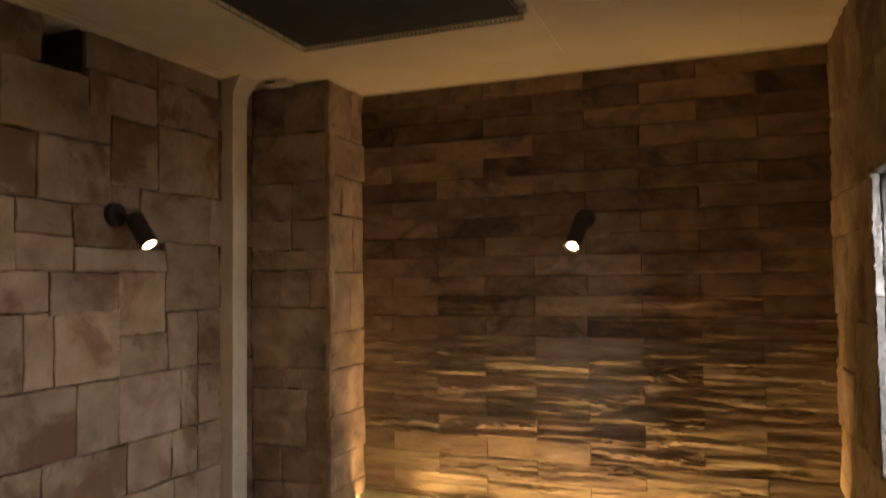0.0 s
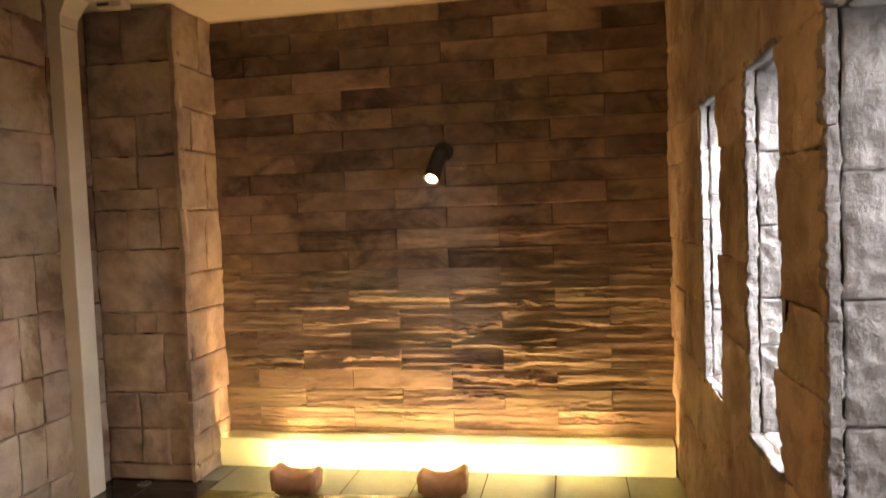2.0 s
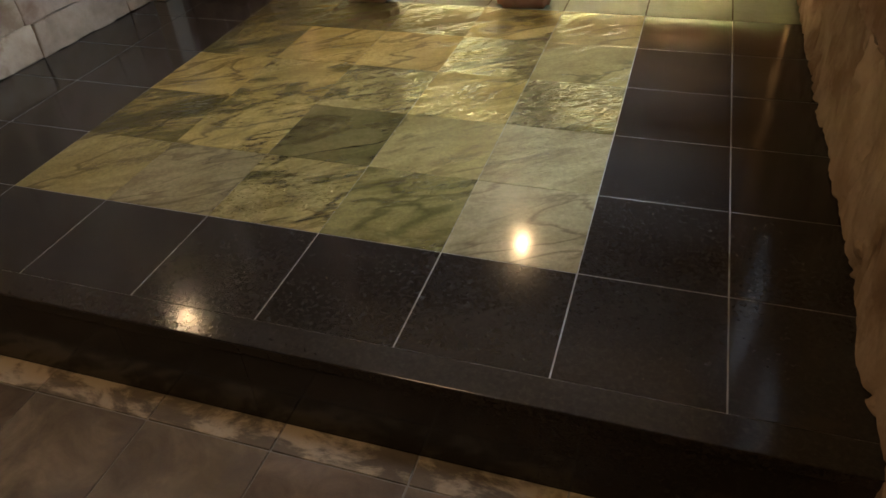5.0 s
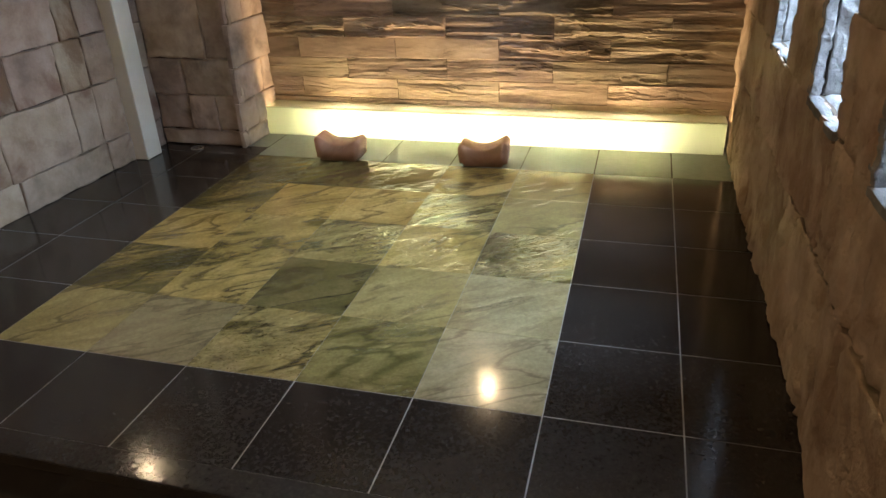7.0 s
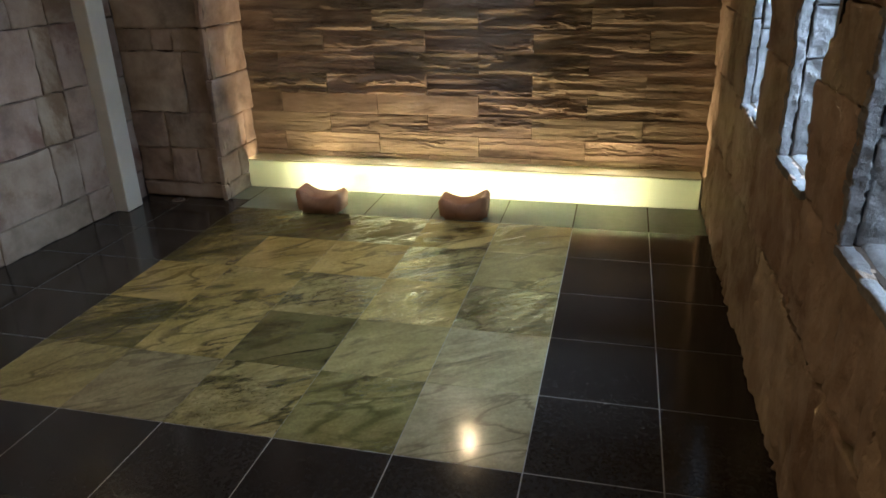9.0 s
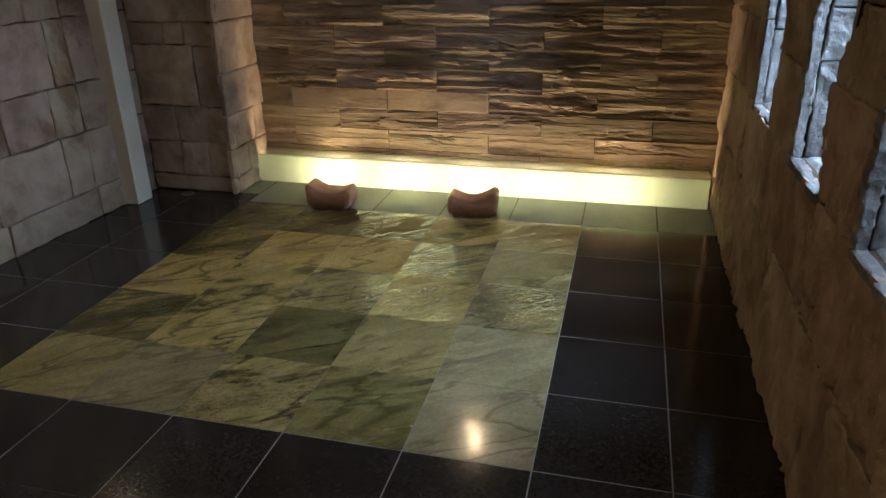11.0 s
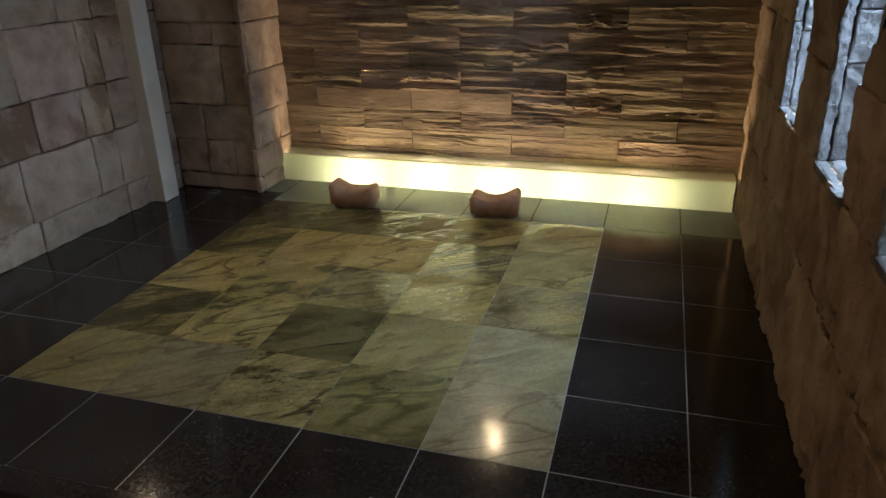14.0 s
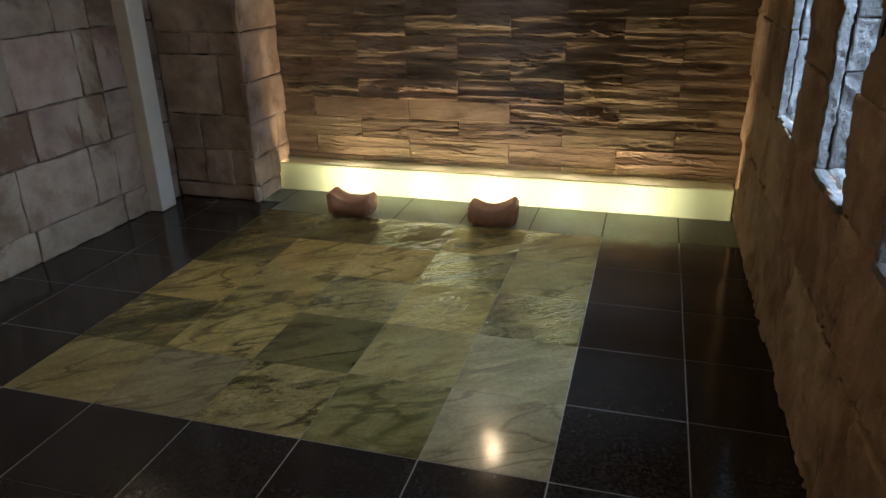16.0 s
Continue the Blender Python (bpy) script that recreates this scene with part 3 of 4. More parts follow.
# ---------------------------------------------------------------- glass bench with its bulbs
bench = thing("light_bench", "long frosted glass bench box glowing warm white from within", "light bench", pose((PILLAR_X + 0.67) / 2, 2.47, 0))
inv = bench.matrix_basis.inverted()
BX0, BX1, BT = PILLAR_X - 0.012, 0.680, 0.185
part("front_pane", boxed((BX0, 2.40, -0.0005), (BX1, 2.41, BT - 0.0098), 0.001, inv), M_FROST, bench)
seams = [BX0, -1.19, -0.26, BX1]
for a, b in zip(seams, seams[1:]):
    part("top_pane", boxed((a + 0.0001, 2.398, BT - 0.010), (b - 0.0001, BACK_Y + 0.02, BT), 0.002, inv), M_FROST_TOP, bench)
part("base_board", boxed((BX0, 2.415, -0.003), (BX1, BACK_Y + 0.02, 0.004), 0, inv), M_INSIDE, bench)
part("end_board", boxed((BX1 - 0.008, 2.411, 0.0), (BX1 - 0.001, BACK_Y + 0.02, BT - 0.0105), 0, inv), M_CEIL, bench)
# Unseen baffle, added to keep direct bulb light off the lowest wall courses.
part("shade_strip", boxed((BX0 + 0.01, 2.468, 0.004), (BX1 - 0.01, 2.472, 0.126), 0, inv), M_INSIDE, bench, "added baffle strip that keeps bulb light off the low wall")
for bx in BULBS:
    bm = bmesh.new()
    rod(bm, (bx, 2.435, 0.004), (bx, 2.435, 0.02), 0.012)
    bmesh.ops.transform(bm, matrix=inv, verts=bm.verts)
    part("lamp_holder", bm, M_FRAME, bench)

# ---------------------------------------------------------------- head pillows
def pillow(at):
    t = thing("head_pillow", "saddle-shaped terracotta head pillow resting on the tiles", "pillow", at, "head pillows on the platform")
    W, N, D = 0.142, 28, 0.068
    top, bot = [], []
    for i in range(N + 1):
        u = 2 * i / N - 1
        s = 0.098 + 0.058 * abs(u) ** 1.8 - 0.012 * u
        s -= 0.045 * max(0.0, (abs(u) - 0.76) / 0.24) ** 2
        top.append((u * W, s))
        bot.append((u * (W - 0.008), 0.0 if abs(u) < 0.80 else 0.020 * min(1.0, (abs(u) - 0.80) / 0.08)))
    outline = top + bot[::-1]
    bm = bmesh.new()
    rings = []
    for y, inset in ((-D, 0.010), (-D + 0.004, 0.004), (-D + 0.012, 0.0), (D - 0.012, 0.0), (D - 0.004, 0.004), (D, 0.010)):
        rings.append([bm.verts.new((x * (1 - inset / W), y, max(0.0, z - (inset if z > 0.03 else 0)))) for x, z in outline])
    for a, b in zip(rings, rings[1:]):
        for k in range(len(outline)):
            k2 = (k + 1) % len(outline)
            bm.faces.new((a[k], a[k2], b[k2], b[k]))
    for r in (rings[0], rings[-1]):
        for i in range(N):
            j = len(outline) - 1 - i
            bm.faces.new((r[i], r[i + 1], r[j - 1], r[j]))
    part("saddle", bm, M_TERRA, t, "", True)
    return t


pillow(pose(-1.465, 2.04, 0.001, 0, 0, 2))
pillow(pose(-0.615, 2.075, 0.001, 0, 0, 184))

# ---------------------------------------------------------------- painted casing in the corner
casing = thing("pipe_casing", "cream painted square casing rising beside the stone wall", "casing", pose(-2.67, 1.87, 0))
inv = casing.matrix_basis.inverted()
bm = boxed((-2.75, 1.80, 0.002), (-2.62, 1.94, CEIL_Z - 0.16), 0.006, inv)
part("shaft", bm, M_CASING, casing)
bm = bmesh.new()
lo = [bm.verts.new(inv @ Vector(p)) for p in ((-2.74, 1.80, CEIL_Z - 0.159), (-2.62, 1.80, CEIL_Z - 0.159), (-2.62, 1.94, CEIL_Z - 0.159), (-2.74, 1.94, CEIL_Z - 0.159))]
mid = [bm.verts.new(inv @ Vector(p)) for p in ((-2.74, 1.80, CEIL_Z - 0.10), (-2.615, 1.795, CEIL_Z - 0.10), (-2.615, 1.945, CEIL_Z - 0.10), (-2.74, 1.945, CEIL_Z - 0.10))]
hi = [bm.verts.new(inv @ Vector(p)) for p in ((-2.74, 1.78, CEIL_Z - 0.001), (-2.55, 1.78, CEIL_Z - 0.001), (-2.55, 1.96, CEIL_Z - 0.001), (-2.74, 1.96, CEIL_Z - 0.001))]
for a, b in ((lo, mid), (mid, hi)):
    for k in range(4):
        bm.faces.new((a[k], a[(k + 1) % 4], b[(k + 1) % 4], b[k]))
bm.faces.new(lo), bm.faces.new(hi)
part("flared_head", bm, M_CASING, casing)

# ---------------------------------------------------------------- ceiling heater with its guard
heater = thing("ceiling_heater", "dark ceiling heater panel behind a wire guard, with a slotted vent", "heater", pose(-1.3, 0.75, CEIL_Z))
inv = heater.matrix_basis.inverted()
hx0, hx1, hy0, hy1, hv = -1.885, -0.715, 0.40, 1.43, 0.075
bm = bmesh.new()
for a, b in (((hx0 - 0.035, hy0, 0), (hx0, hy1 + 0.03, 0)), ((hx1, hy0, 0), (hx1 + 0.035, hy1 + 0.03, 0)), ((hx0, hy1, 0), (hx1, hy1 + 0.03, 0))):
    box(bm, (a[0], a[1], CEIL_Z - 0.012), (b[0], b[1], CEIL_Z - 0.001), 0.002, inv)
part("frame", bm, M_FRAME, heater)
part("panel", boxed((hx0, hy0, CEIL_Z - 0.030), (hx1, hy1, CEIL_Z - 0.001), 0.003, inv), M_PANEL, heater)
bm = bmesh.new()
box(bm, (hx0 - 0.035, hv, CEIL_Z - 0.022), (hx1 + 0.035, hv + 0.05, CEIL_Z - 0.001))
box(bm, (hx0 - 0.035, hy0 - 0.05, CEIL_Z - 0.022), (hx1 + 0.035, hy0 - 0.002, CEIL_Z - 0.001))
nslot = 10
pitch = (hx1 - hx0 + 0.07) / nslot
for k in range(nslot + 1):
    x = hx0 - 0.035 + k * pitch
    box(bm, (max(hx0 - 0.035, x - 0.016), hv + 0.05, CEIL_Z - 0.022), (min(hx1 + 0.035, x + 0.016), hy0 - 0.05, CEIL_Z - 0.001))
bmesh.ops.transform(bm, matrix=inv, verts=bm.verts)
part("vent_grille", bm, M_FRAME, heater)
part("vent_backing", boxed((hx0, hv + 0.03, CEIL_Z - 0.004), (hx1, hy0 - 0.03, CEIL_Z - 0.0015), 0, inv), M_SLOT, heater)
bm = bmesh.new()
gz0, gz1, r = CEIL_Z - 0.046, CEIL_Z - 0.010, 0.003
for z in (gz0, gz1):
    for a, b in (((hx0 - 0.012, hy0), (hx0 - 0.012, hy1 + 0.012)), ((hx1 + 0.012, hy0), (hx1 + 0.012, hy1 + 0.012)), ((hx0 - 0.012, hy1 + 0.012), (hx1 + 0.012, hy1 + 0.012)),
                 ((hx0 - 0.012, hy0), (hx1 + 0.012, hy0))):
        rod(bm, (*a, z), (*b, z), r * 1.5, seg=6)
nz = 52
for k in range(nz):      # the zigzag wire of the far lip
    x = hx0 - 0.012 + (hx1 - hx0 + 0.024) * k / nz
    x2 = hx0 - 0.012 + (hx1 - hx0 + 0.024) * (k + 1) / nz
    rod(bm, (x, hy1 + 0.012, gz0), ((x + x2) / 2, hy1 + 0.012, gz1), r, seg=5)
    rod(bm, ((x + x2) / 2, hy1 + 0.012, gz1), (x2, hy1 + 0.012, gz0), r, seg=5)
for k in range(13):
    y = hy0 + (hy1 - hy0) * k / 12
    for x in (hx0 - 0.012, hx1 + 0.012):
        rod(bm, (x, y, gz0), (x, y, gz1), r, seg=5)
bmesh.ops.transform(bm, matrix=inv, verts=bm.verts)
part("guard_frame", bm, M_WIRE, heater, "zigzag steel wire guard frame")
bm = bmesh.new()
n = 40
for k in range(1, n):
    x = hx0 + (hx1 - hx0) * k / n
    rod(bm, (x, hy0, gz0), (x, hy1 + 0.01, gz0), 0.0006, seg=4, caps=False)
bmesh.ops.transform(bm, matrix=inv, verts=bm.verts)
part("guard_mesh", bm, M_PANEL, heater, "fine wire mesh")
for y in (0.62, 1.0, 1.36):
    part("clip", boxed((hx1 + 0.008, y, CEIL_Z - 0.03), (hx1 + 0.045, y + 0.02, CEIL_Z - 0.001), 0.002, inv), M_FRAME, heater)

detector = thing("ceiling_sensor", "small cream box sensor fixed to the ceiling beside the pier", "sensor", pose(-2.42, 1.99, CEIL_Z))
inv = detector.matrix_basis.inverted()
part("housing", boxed((-2.50, 1.95, CEIL_Z - 0.035), (-2.34, 2.04, CEIL_Z - 0.001), 0.005, inv), M_CASING, detector)
part("slot", boxed((-2.49, 1.946, CEIL_Z - 0.026), (-2.42, 1.951, CEIL_Z - 0.012), 0, inv), M_SLOT, detector)

drain = thing("floor_drain", "small round steel drain set in the black tiles", "drain", pose(-2.45, 2.06, 0.0))
bm = bmesh.new()
rod(bm, (0, 0, -0.004), (0, 0, 0.003), 0.042, 0.040, 28)
part("rim", bm, M_WIRE, drain)
bm = bmesh.new()
for k in range(-2, 3):
    half = 0.030 if abs(k) < 2 else 0.020
    box(bm, (k * 0.013 - 0.003, -half, 0.0032), (k * 0.013 + 0.003, half, 0.0042))
part("slots", bm, M_SLOT, drain)

vent = thing("wall_vent", "vent opening in the sandstone wall, its shade put into black plates", "vent", pose(-3.02, sum(NICHE_Y) / 2, NICHE_Z + 0.002))
half = (NICHE_Y[1] - NICHE_Y[0]) / 2 - 0.003
# Near-black plate and added louvres put the recess's shade into colour.
part("shade_plate", boxed((-0.03, -half, 0.0), (-0.01, half, CEIL_Z - NICHE_Z - 0.004), 0.002), M_SLOT, vent)
for k in range(5):
    z = 0.03 + 0.042 * k
    part("louvre", boxed((-0.0095, -half + 0.006, z), (0.012, half - 0.006, z + 0.006), 0.001), M_BLACKMETAL, vent)

# ---------------------------------------------------------------- spot lamps on the walls
def spot(base, out, a, b):
    base, out = Vector(base), Vector(out).normalized()
    t = thing("wall_spotlight", "black cylindrical spotlight lit on a round wall base", "spotlight", Matrix.Translation(base), "wall spotlights")
    inv = t.matrix_basis.inverted()

    def put(name, bm, material, parent=t, smooth=True):
        bmesh.ops.transform(bm, matrix=inv, verts=bm.verts)
        return part(name, bm, material, parent, "", smooth)
    bm = bmesh.new()
    rod(bm, base - out * 0.012, base + out * 0.022, 0.062, 0.058, 28)
    put("base", bm, M_BLACKMETAL, smooth=False)
    way = (b - a).normalized()
    joint = a + way * 0.02
    bm = bmesh.new()
    rod(bm, base + out * 0.015, joint, 0.017, seg=12)
    bmesh.ops.create_uvsphere(bm, u_segments=14, v_segments=10, radius=0.028, matrix=Matrix.Translation(joint))
    put("arm", bm, M_BLACKMETAL)
    bm = bmesh.new()
    rod(bm, a - way * 0.01, a + way * 0.012, 0.030, 0.047, 28)
    rod(bm, a + way * 0.012, b, 0.047, 0.048, 28, caps=False)
    rod(bm, b, b - way * 0.02, 0.048, 0.040, 28, caps=False)
    head = put("head", bm, M_BLACKMETAL, smooth=False)
    bm = bmesh.new()
    rod(bm, b - way * 0.006, b - way * 0.004, 0.035, seg=28)
    put("lens", bm, M_LENS, head)
    return t


spot((left_x(1.0) + 0.008, 1.0, 1.93), (1, 0, 0), *SPOT_A)
spot((-0.625, BACK_Y - 0.008, 1.935), (0, -1, 0), *SPOT_B)

# ---------------------------------------------------------------- pieces: stones of the back wall
back = Face((0, BACK_Y, 0), (1, 0, 0), (0, -1, 0), wall_back, M_BROWN, "stone_block", relief=0.006, edge=0.004, res=0.03, wobble=0.0015)
ROW, LEN = 0.1255, 0.643
rnd = random.Random(5)
for j in range(0, 22):
    z0 = 0.092 + ROW * j
    z1 = min(z0 + ROW, CEIL_Z - 0.002)
    if z0 > CEIL_Z - 0.03:
        break
    start = -1.587 + (0 if j % 2 == 0 else LEN / 2) - 2 * LEN
    cuts = [PILLAR_X - 0.02] + [start + LEN * k for k in range(8) if PILLAR_X + 0.06 < start + LEN * k < RIGHT_X - 0.05] + [RIGHT_X + 0.03]
    for u0, u1 in zip(cuts, cuts[1:]):
        mid = (u0 + u1) / 2
        if j <= 8 and not (j == 3 and u0 < -0.7):
            if j <= 2:
                depth = rnd.uniform(0.0025, 0.0055)
            elif mid > -1.2:
                depth = rnd.uniform(0.005, 0.0115)
            else:
                depth = rnd.uniform(0.004, 0.011)
            back.stone(u0, u1, z0, z1, proud=rnd.uniform(-0.005, 0.005), material=M_STRATA, style="strata", relief=depth, gap=0.0012, edge=0.002)
        elif j == 3:
            back.stone(u0, u1, z0, z1, gap=0.0015, material=M_STRATA, proud=rnd.uniform(-0.003, 0.003), relief=0.004)
        elif j in (9, 10) and rnd.random() < 0.55:
            back.stone(u0, u1, z0, z1, gap=0.003, style="strata", relief=0.004, edge=0.003, proud=rnd.uniform(-0.005, 0.005))
        else:
            back.stone(u0, u1, z0, z1, gap=0.003, proud=rnd.uniform(-0.004, 0.004))

# ---------------------------------------------------------------- pieces: stones of the pier
pf = Face((0, PILLAR_Y, 0), (1, 0, 0), (0, -1, 0), pillar, M_PILLAR, "stone", relief=0.014, edge=0.008, res=0.025, wobble=0.009)
PX = PILLAR_X
for z0, z1, cuts in ((0.10, 0.32, (-2.72, -2.49, -2.30, PX)), (0.32, 0.54, (-2.72, -2.49, PX)), (0.54, 0.90, (-2.72, -2.31, PX)), (0.90, 1.03, (-2.72, -2.49, -2.35, PX)),
                     (1.03, 1.41, (-2.72, PX)), (1.41, 1.65, (-2.72, -2.51, -2.29, PX)), (1.65, 1.775, (-2.72, -2.29, PX)), (1.775, 1.97, (-2.72, -2.42, PX)),
                     (1.97, 2.21, (-2.72, -2.41, PX)), (2.21, 2.525, (-2.72, PX)), (2.525, CEIL_Z - 0.002, (-2.72, -2.47, PX))):
    pf.course(z0, z1, cuts)
pf.stone(-2.72, PX + 0.004, 0.0, 0.10, label="plain skirting stone")
pr = Face((PILLAR_X, 0, 0), (0, 1, 0), (1, 0, 0), pillar, M_PILLAR, "stone", relief=0.014, edge=0.010, res=0.035)
for z0, z1, cuts in ((0.10, 0.28, (2.095, 2.30, BACK_Y)), (0.28, 0.49, (2.095, 2.42, BACK_Y)), (0.49, 0.74, (2.095, BACK_Y)), (0.74, 1.03, (2.095, 2.30, BACK_Y)),
                     (1.03, 1.26, (2.095, BACK_Y)), (1.26, 1.64, (2.095, 2.36, BACK_Y)), (1.64, 2.0, (2.095, 2.40, BACK_Y)), (2.0, 2.25, (2.095, 2.25, BACK_Y)),
                     (2.25, 2.50, (2.095, BACK_Y)), (2.50, CEIL_Z - 0.002, (2.095, 2.38, BACK_Y))):
    pr.course(z0, z1, cuts)
pr.stone(2.095, 2.395, 0.0, 0.10, label="plain skirting stone")

# ---------------------------------------------------------------- pieces: stones of the left wall
along = Vector((TILT, 1, 0)).normalized()
lf = Face((left_x(0), 0, 0), along, (1, -TILT, 0), wall_left, M_SAND, "stone", relief=0.008, edge=0.006, res=0.045, wobble=0.009)
END = 2.10
for z0, z1, cuts in ((0.0, 0.17, (-0.55, 0.05, 0.55, 0.99, 1.61, 1.83, END)), (0.17, 0.495, (-0.55, -0.1, 0.42, 0.95, 1.42, 1.60, 1.84, END)),
                     (0.495, 0.76, (-0.55, 0.15, 0.62, 1.10, 1.41, 1.61, 1.84, END)), (0.76, 1.10, (-0.55, -0.2, 0.35, 0.80, 1.05, 1.48, 1.61, 1.84, END)),
                     (FLOOR_Z, 0.0, (ROOM_BACK, -2.9, -2.3, -1.6, -1.0, -0.5)), (0.0, 0.44, (ROOM_BACK, -2.7, -2.0, -1.4, -0.9, -0.55)),
                     (0.44, 0.80, (ROOM_BACK, -2.9, -2.3, -1.7, -1.1, -0.55)), (0.80, 1.10, (ROOM_BACK, -2.6, -2.0, -1.2, -0.55)),
                     (1.10, 1.45, (ROOM_BACK, -2.8, -2.2, -1.5, -0.9, -0.3, 0.2, 0.53, 0.68, 1.05)), (1.45, 1.64, (ROOM_BACK, -2.6, -1.9, -1.2, -0.6, 0.0, 0.40, 0.65)),
                     (1.64, 1.97, (ROOM_BACK, -2.8, -2.2, -1.5, -0.9, -0.3, 0.1, 0.48)), (1.97, 2.28, (ROOM_BACK, -2.6, -1.9, -1.2, -0.6, 0.0, 0.58)),
                     (2.28, NICHE_Z - 0.004, (ROOM_BACK, -2.8, -2.2, -1.5, -0.9, -0.3, 0.40, 0.85)), (NICHE_Z - 0.004, CEIL_Z - 0.002, (ROOM_BACK, -2.6, -1.9, -1.2, -0.6, 0.1, NICHE_Y[0])),
                     (1.43, 1.64, (0.65, 1.04)), (1.10, 1.31, (1.05, 1.38)), (1.10, 1.42, (1.38, 1.61, 1.80, END)), (1.31, 1.64, (1.04, 1.36)),
                     (1.42, 1.80, (1.36, 1.79, END)), (1.64, 1.76, (0.78, 1.36)), (1.64, 1.81, (0.48, 0.78)), (1.76, 1.97, (0.77, 1.18)), (1.81, 1.97, (0.48, 0.77)),
                     (1.80, 2.08, (1.18, 1.70)), (1.80, 2.08, (1.70, END)), (1.97, 2.28, (0.58, 0.99)), (2.08, 2.43, (0.99, 1.30)), (2.08, 2.45, (1.30, 1.78)), (2.08, 2.52, (1.78, END)),
                     (2.28, 2.45, (0.85, 0.99)), (2.43, 2.64, (0.85, 1.29)), (2.45, 2.70, (1.29, 1.55, 1.78)), (2.52, CEIL_Z - 0.002, (1.78, END)),
                     (2.64, CEIL_Z - 0.002, (NICHE_Y[1], 1.29)), (2.70, CEIL_Z - 0.002, (1.29, 1.78)), (1.97, 2.08, (0.99, 1.18))):
    lf.course(z0, z1, cuts)

# ---------------------------------------------------------------- pieces: stones of the right wall
rf = Face((RIGHT_X, 0, 0), (0, 1, 0), (-1, 0, 0), wall_right, M_ROUGH, "stone", relief=0.012, edge=0.007, res=0.014, style="hewn", wobble=0.006)
W1, W2, W3 = WINDOWS
E_Y = BACK_Y + 0.01
for z0, z1, cuts in ((FLOOR_Z, 0.0, (ROOM_BACK, -2.6, -1.8, -1.1, -0.48)), (0.0, 0.45, (ROOM_BACK, -2.7, -2.0, -1.3, -0.7, 0.05, 0.75, 1.55, 2.1, E_Y)),
                     (0.45, SILL_Z, (ROOM_BACK, -2.5, -1.8, -1.2, -0.42, 0.32, 1.02, 1.72, E_Y)),
                     (SILL_Z, 1.09, (ROOM_BACK, -2.4, -1.5, W3[0])), (1.09, 1.68, (ROOM_BACK, -2.8, -1.9, -1.1, W3[0])), (1.68, HEAD_Z, (ROOM_BACK, -2.3, -1.3, W3[0])),
                     (SILL_Z, 1.09, (W3[1], W2[0])), (1.09, 1.29, (W3[1], W2[0])), (1.29, 1.68, (W3[1], W2[0])), (1.68, HEAD_Z, (W3[1], W2[0])),
                     (SILL_Z, 1.06, (W2[1], W1[0])), (1.06, 1.36, (W2[1], W1[0])), (1.36, 1.77, (W2[1], W1[0])), (1.77, HEAD_Z, (W2[1], W1[0])),
                     (SILL_Z, 1.11, (W1[1], 2.05, E_Y)), (1.11, 1.37, (W1[1], E_Y)), (1.37, 1.78, (W1[1], E_Y)), (1.78, HEAD_Z, (W1[1], E_Y)),
                     (HEAD_Z, 2.42, (ROOM_BACK, -2.6, -1.8, -1.0, -0.22, 0.52, 1.34, E_Y)), (2.42, CEIL_Z - 0.002, (ROOM_BACK, -2.2, -1.4, -0.6, 0.2, 0.95, 1.75, E_Y))):
    rf.course(z0, z1, cuts, gap=0.003)

# ---------------------------------------------------------------- pieces: tiles
TILES = {}


def tile(x0, x1, y0, y1, z, material, parent, name="tile", gap=0.0042, thick=0.012, relief=0.0, seed=0):
    x0, x1, y0, y1 = x0 + gap / 2, x1 - gap / 2, y0 + gap / 2, y1 - gap / 2
    w, d = x1 - x0, y1 - y0
    key = (round(w, 3), round(d, 3), material.name, seed if relief else 0)
    if key not in TILES:
        if relief:
            n = 14
            verts, faces = [], []
            sh = Vector((seed * 2.3, seed * 5.1, 0))
            for j in range(n + 1):
                for i in range(n + 1):
                    x, y = (i / n - 0.5) * w, (j / n - 0.5) * d
                    verts.append((x, y, relief * (noise.noise(Vector((x * 7, y * 7, 0)) + sh) + 0.5 * noise.noise(Vector((x * 18, y * 18, 4)) + sh)) ))
            W = n + 1
            faces = [(j * W + i, j * W + i + 1, (j + 1) * W + i + 1, (j + 1) * W + i) for j in range(n) for i in range(n)]
            ring = list(range(W)) + [j * W + n for j in range(1, W)] + [n * W + i for i in range(n - 1, -1, -1)] + [j * W for j in range(n - 1, 0, -1)]
            b0, m = len(verts), len(ring)
            verts += [verts[r] for r in ring] + [(verts[r][0], verts[r][1], -thick) for r in ring]
            faces += [(b0 + (k + 1) % m, b0 + k, b0 + m + k, b0 + m + (k + 1) % m) for k in range(m)]
            me = bpy.data.meshes.new(name)
            me.from_pydata(verts, [], faces)
            me.materials.append(material)
            for p in me.polygons:
                p.use_smooth = p.index < n * n
        else:
            me = to_mesh(name, boxed((-w / 2, -d / 2, -thick), (w / 2, d / 2, 0), 0.0012), material)
        TILES[key] = me
    ob = new(name, TILES[key])
    ob.location = ((x0 + x1) / 2, (y0 + y1) / 2, z)
    ob.parent = parent
    return ob


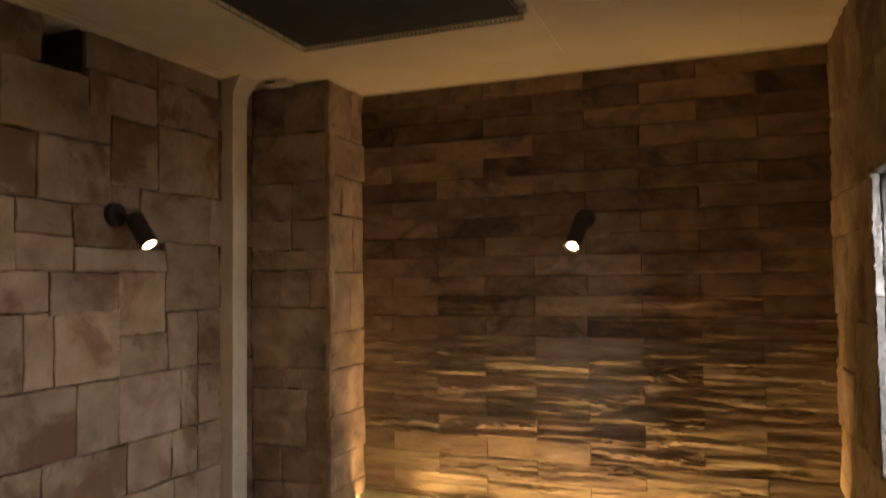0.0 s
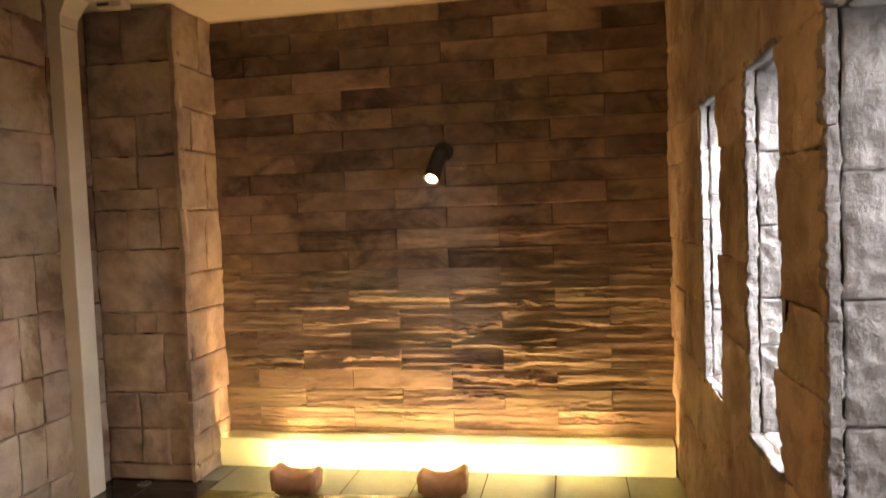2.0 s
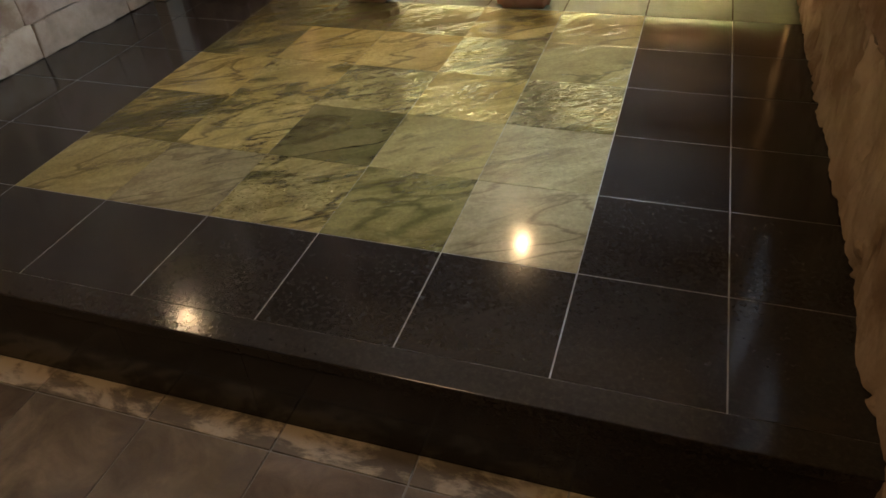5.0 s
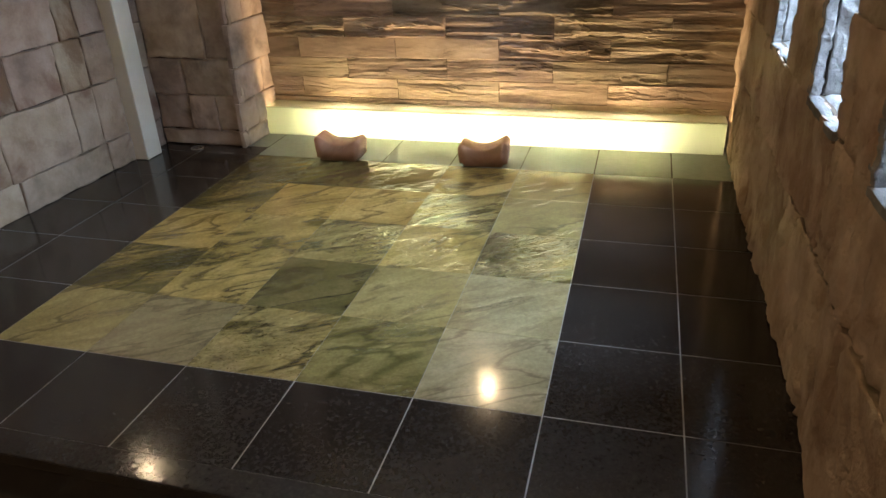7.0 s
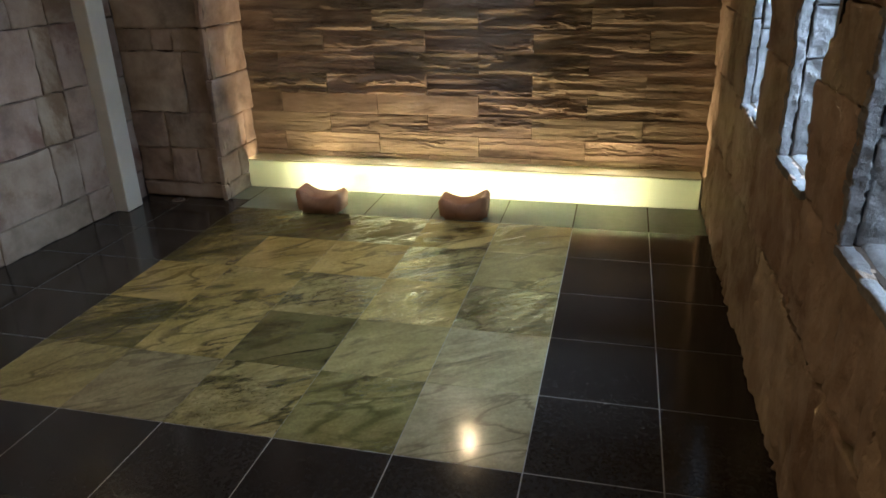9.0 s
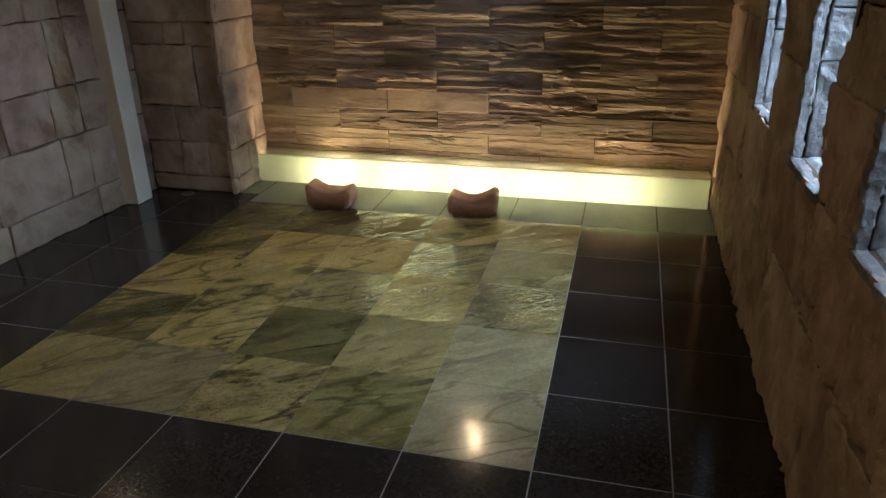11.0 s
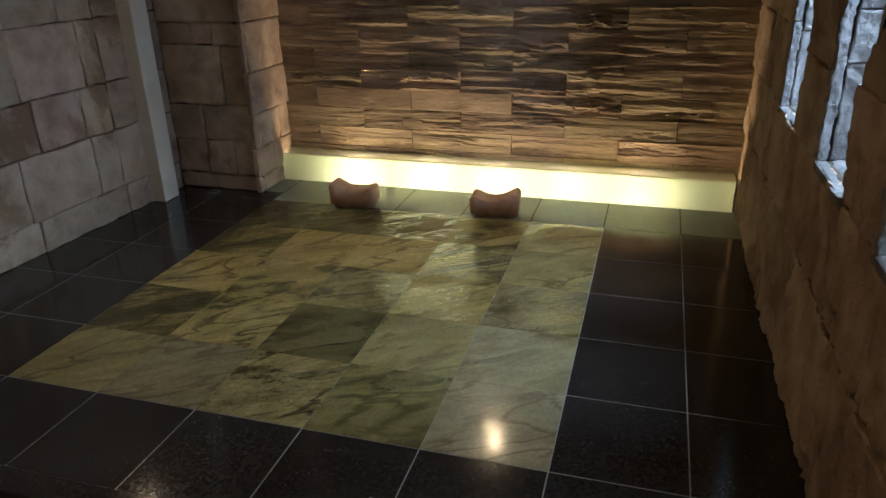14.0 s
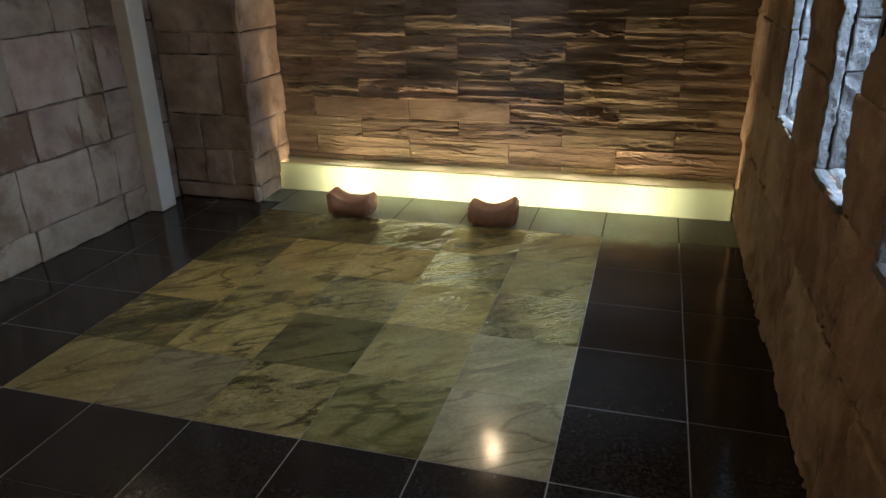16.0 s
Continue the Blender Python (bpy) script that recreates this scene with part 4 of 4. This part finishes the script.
T = 0.4
xs_left = (-2.86, -2.4, -2.0)
ys_side = (-0.4, 0.0, 0.4, 0.8, 1.2, 1.6, 2.0, 2.4)
for y0, y1 in zip(ys_side, ys_side[1:]):
    for x0, x1 in zip(xs_left, xs_left[1:]):
        tile(x0, x1, y0, min(y1, 2.14) if y0 >= 2.0 else y1, 0, M_BLACK, platform)
    if y1 <= 2.0:
        for x0, x1 in ((0.0, 0.4), (0.4, RIGHT_X + 0.02)):
            tile(x0, x1, y0, y1, 0, M_BLACK, platform)
for i in range(5):
    tile(-2.0 + T * i, -1.6 + T * i, -T, 0, 0, M_BLACK, platform)
# border strip and riser of the platform's front edge
for i, (x0, x1) in enumerate(zip((-2.86, -2.4, -2.0, -1.6, -1.2, -0.8, -0.4, 0.0, 0.4), (-2.4, -2.0, -1.6, -1.2, -0.8, -0.4, 0.0, 0.4, RIGHT_X + 0.02))):
    ob = part("riser_tile", boxed((x0 + 0.0002, -0.489, FLOOR_Z - 0.004), (x1 - 0.0002, -0.470, -0.042), 0.0006), M_BLACK, platform)
part("edge_tile", boxed((-2.86, -0.492, -0.040), (RIGHT_X + 0.02, -0.3976, 0.0), 0.004), M_BLACK, platform)
KIND = ("OSFNP", "BVDOS", "GVFVR", "BGGFO", "BDNVO")   # which slate lies where, row by row from the front edge
for j in range(5):
    for i in range(5):
        tile(-2.0 + T * i, -1.6 + T * i, T * j, T * j + T, 0, SLATES[KIND[j][i]], platform, "slate_tile", 0.002, relief=0.0007, seed=1 + i + 5 * j)
for x0, x1 in ((PILLAR_X + 0.0, -2.0), (-2.0, -1.6), (-1.6, -1.2), (-1.2, -0.8), (-0.8, -0.4), (-0.4, 0.0), (0.0, 0.4), (0.4, RIGHT_X + 0.02)):
    if x0 >= -2.0:
        tile(x0, x1, 2.0, 2.402, 0, M_GREY, platform, "grey_tile", 0.0065)
    else:
        tile(x0, x1, 2.14, 2.402, 0, M_GREY, platform, "grey_tile", 0.004)
part("joint_bed", boxed((PILLAR_X + 0.002, 2.0015, -0.006), (RIGHT_X + 0.015, 2.399, -0.0007)), M_JOINT, platform, "dark recessed joints")
xs = [-2.88] + [-2.72 + T * k for k in range(9)] + [RIGHT_X + 0.02]
rows = [-0.487, -0.585] + [-0.585 - T * k for k in range(1, 8)]
for y1, y0 in zip(rows, rows[1:]):
    for x0, x1 in zip(xs, xs[1:]):
        tile(x0, x1, y0, y1, FLOOR_Z, M_PALE if y1 > -0.5 else M_LOWER, floor, "floor_tile", 0.006)
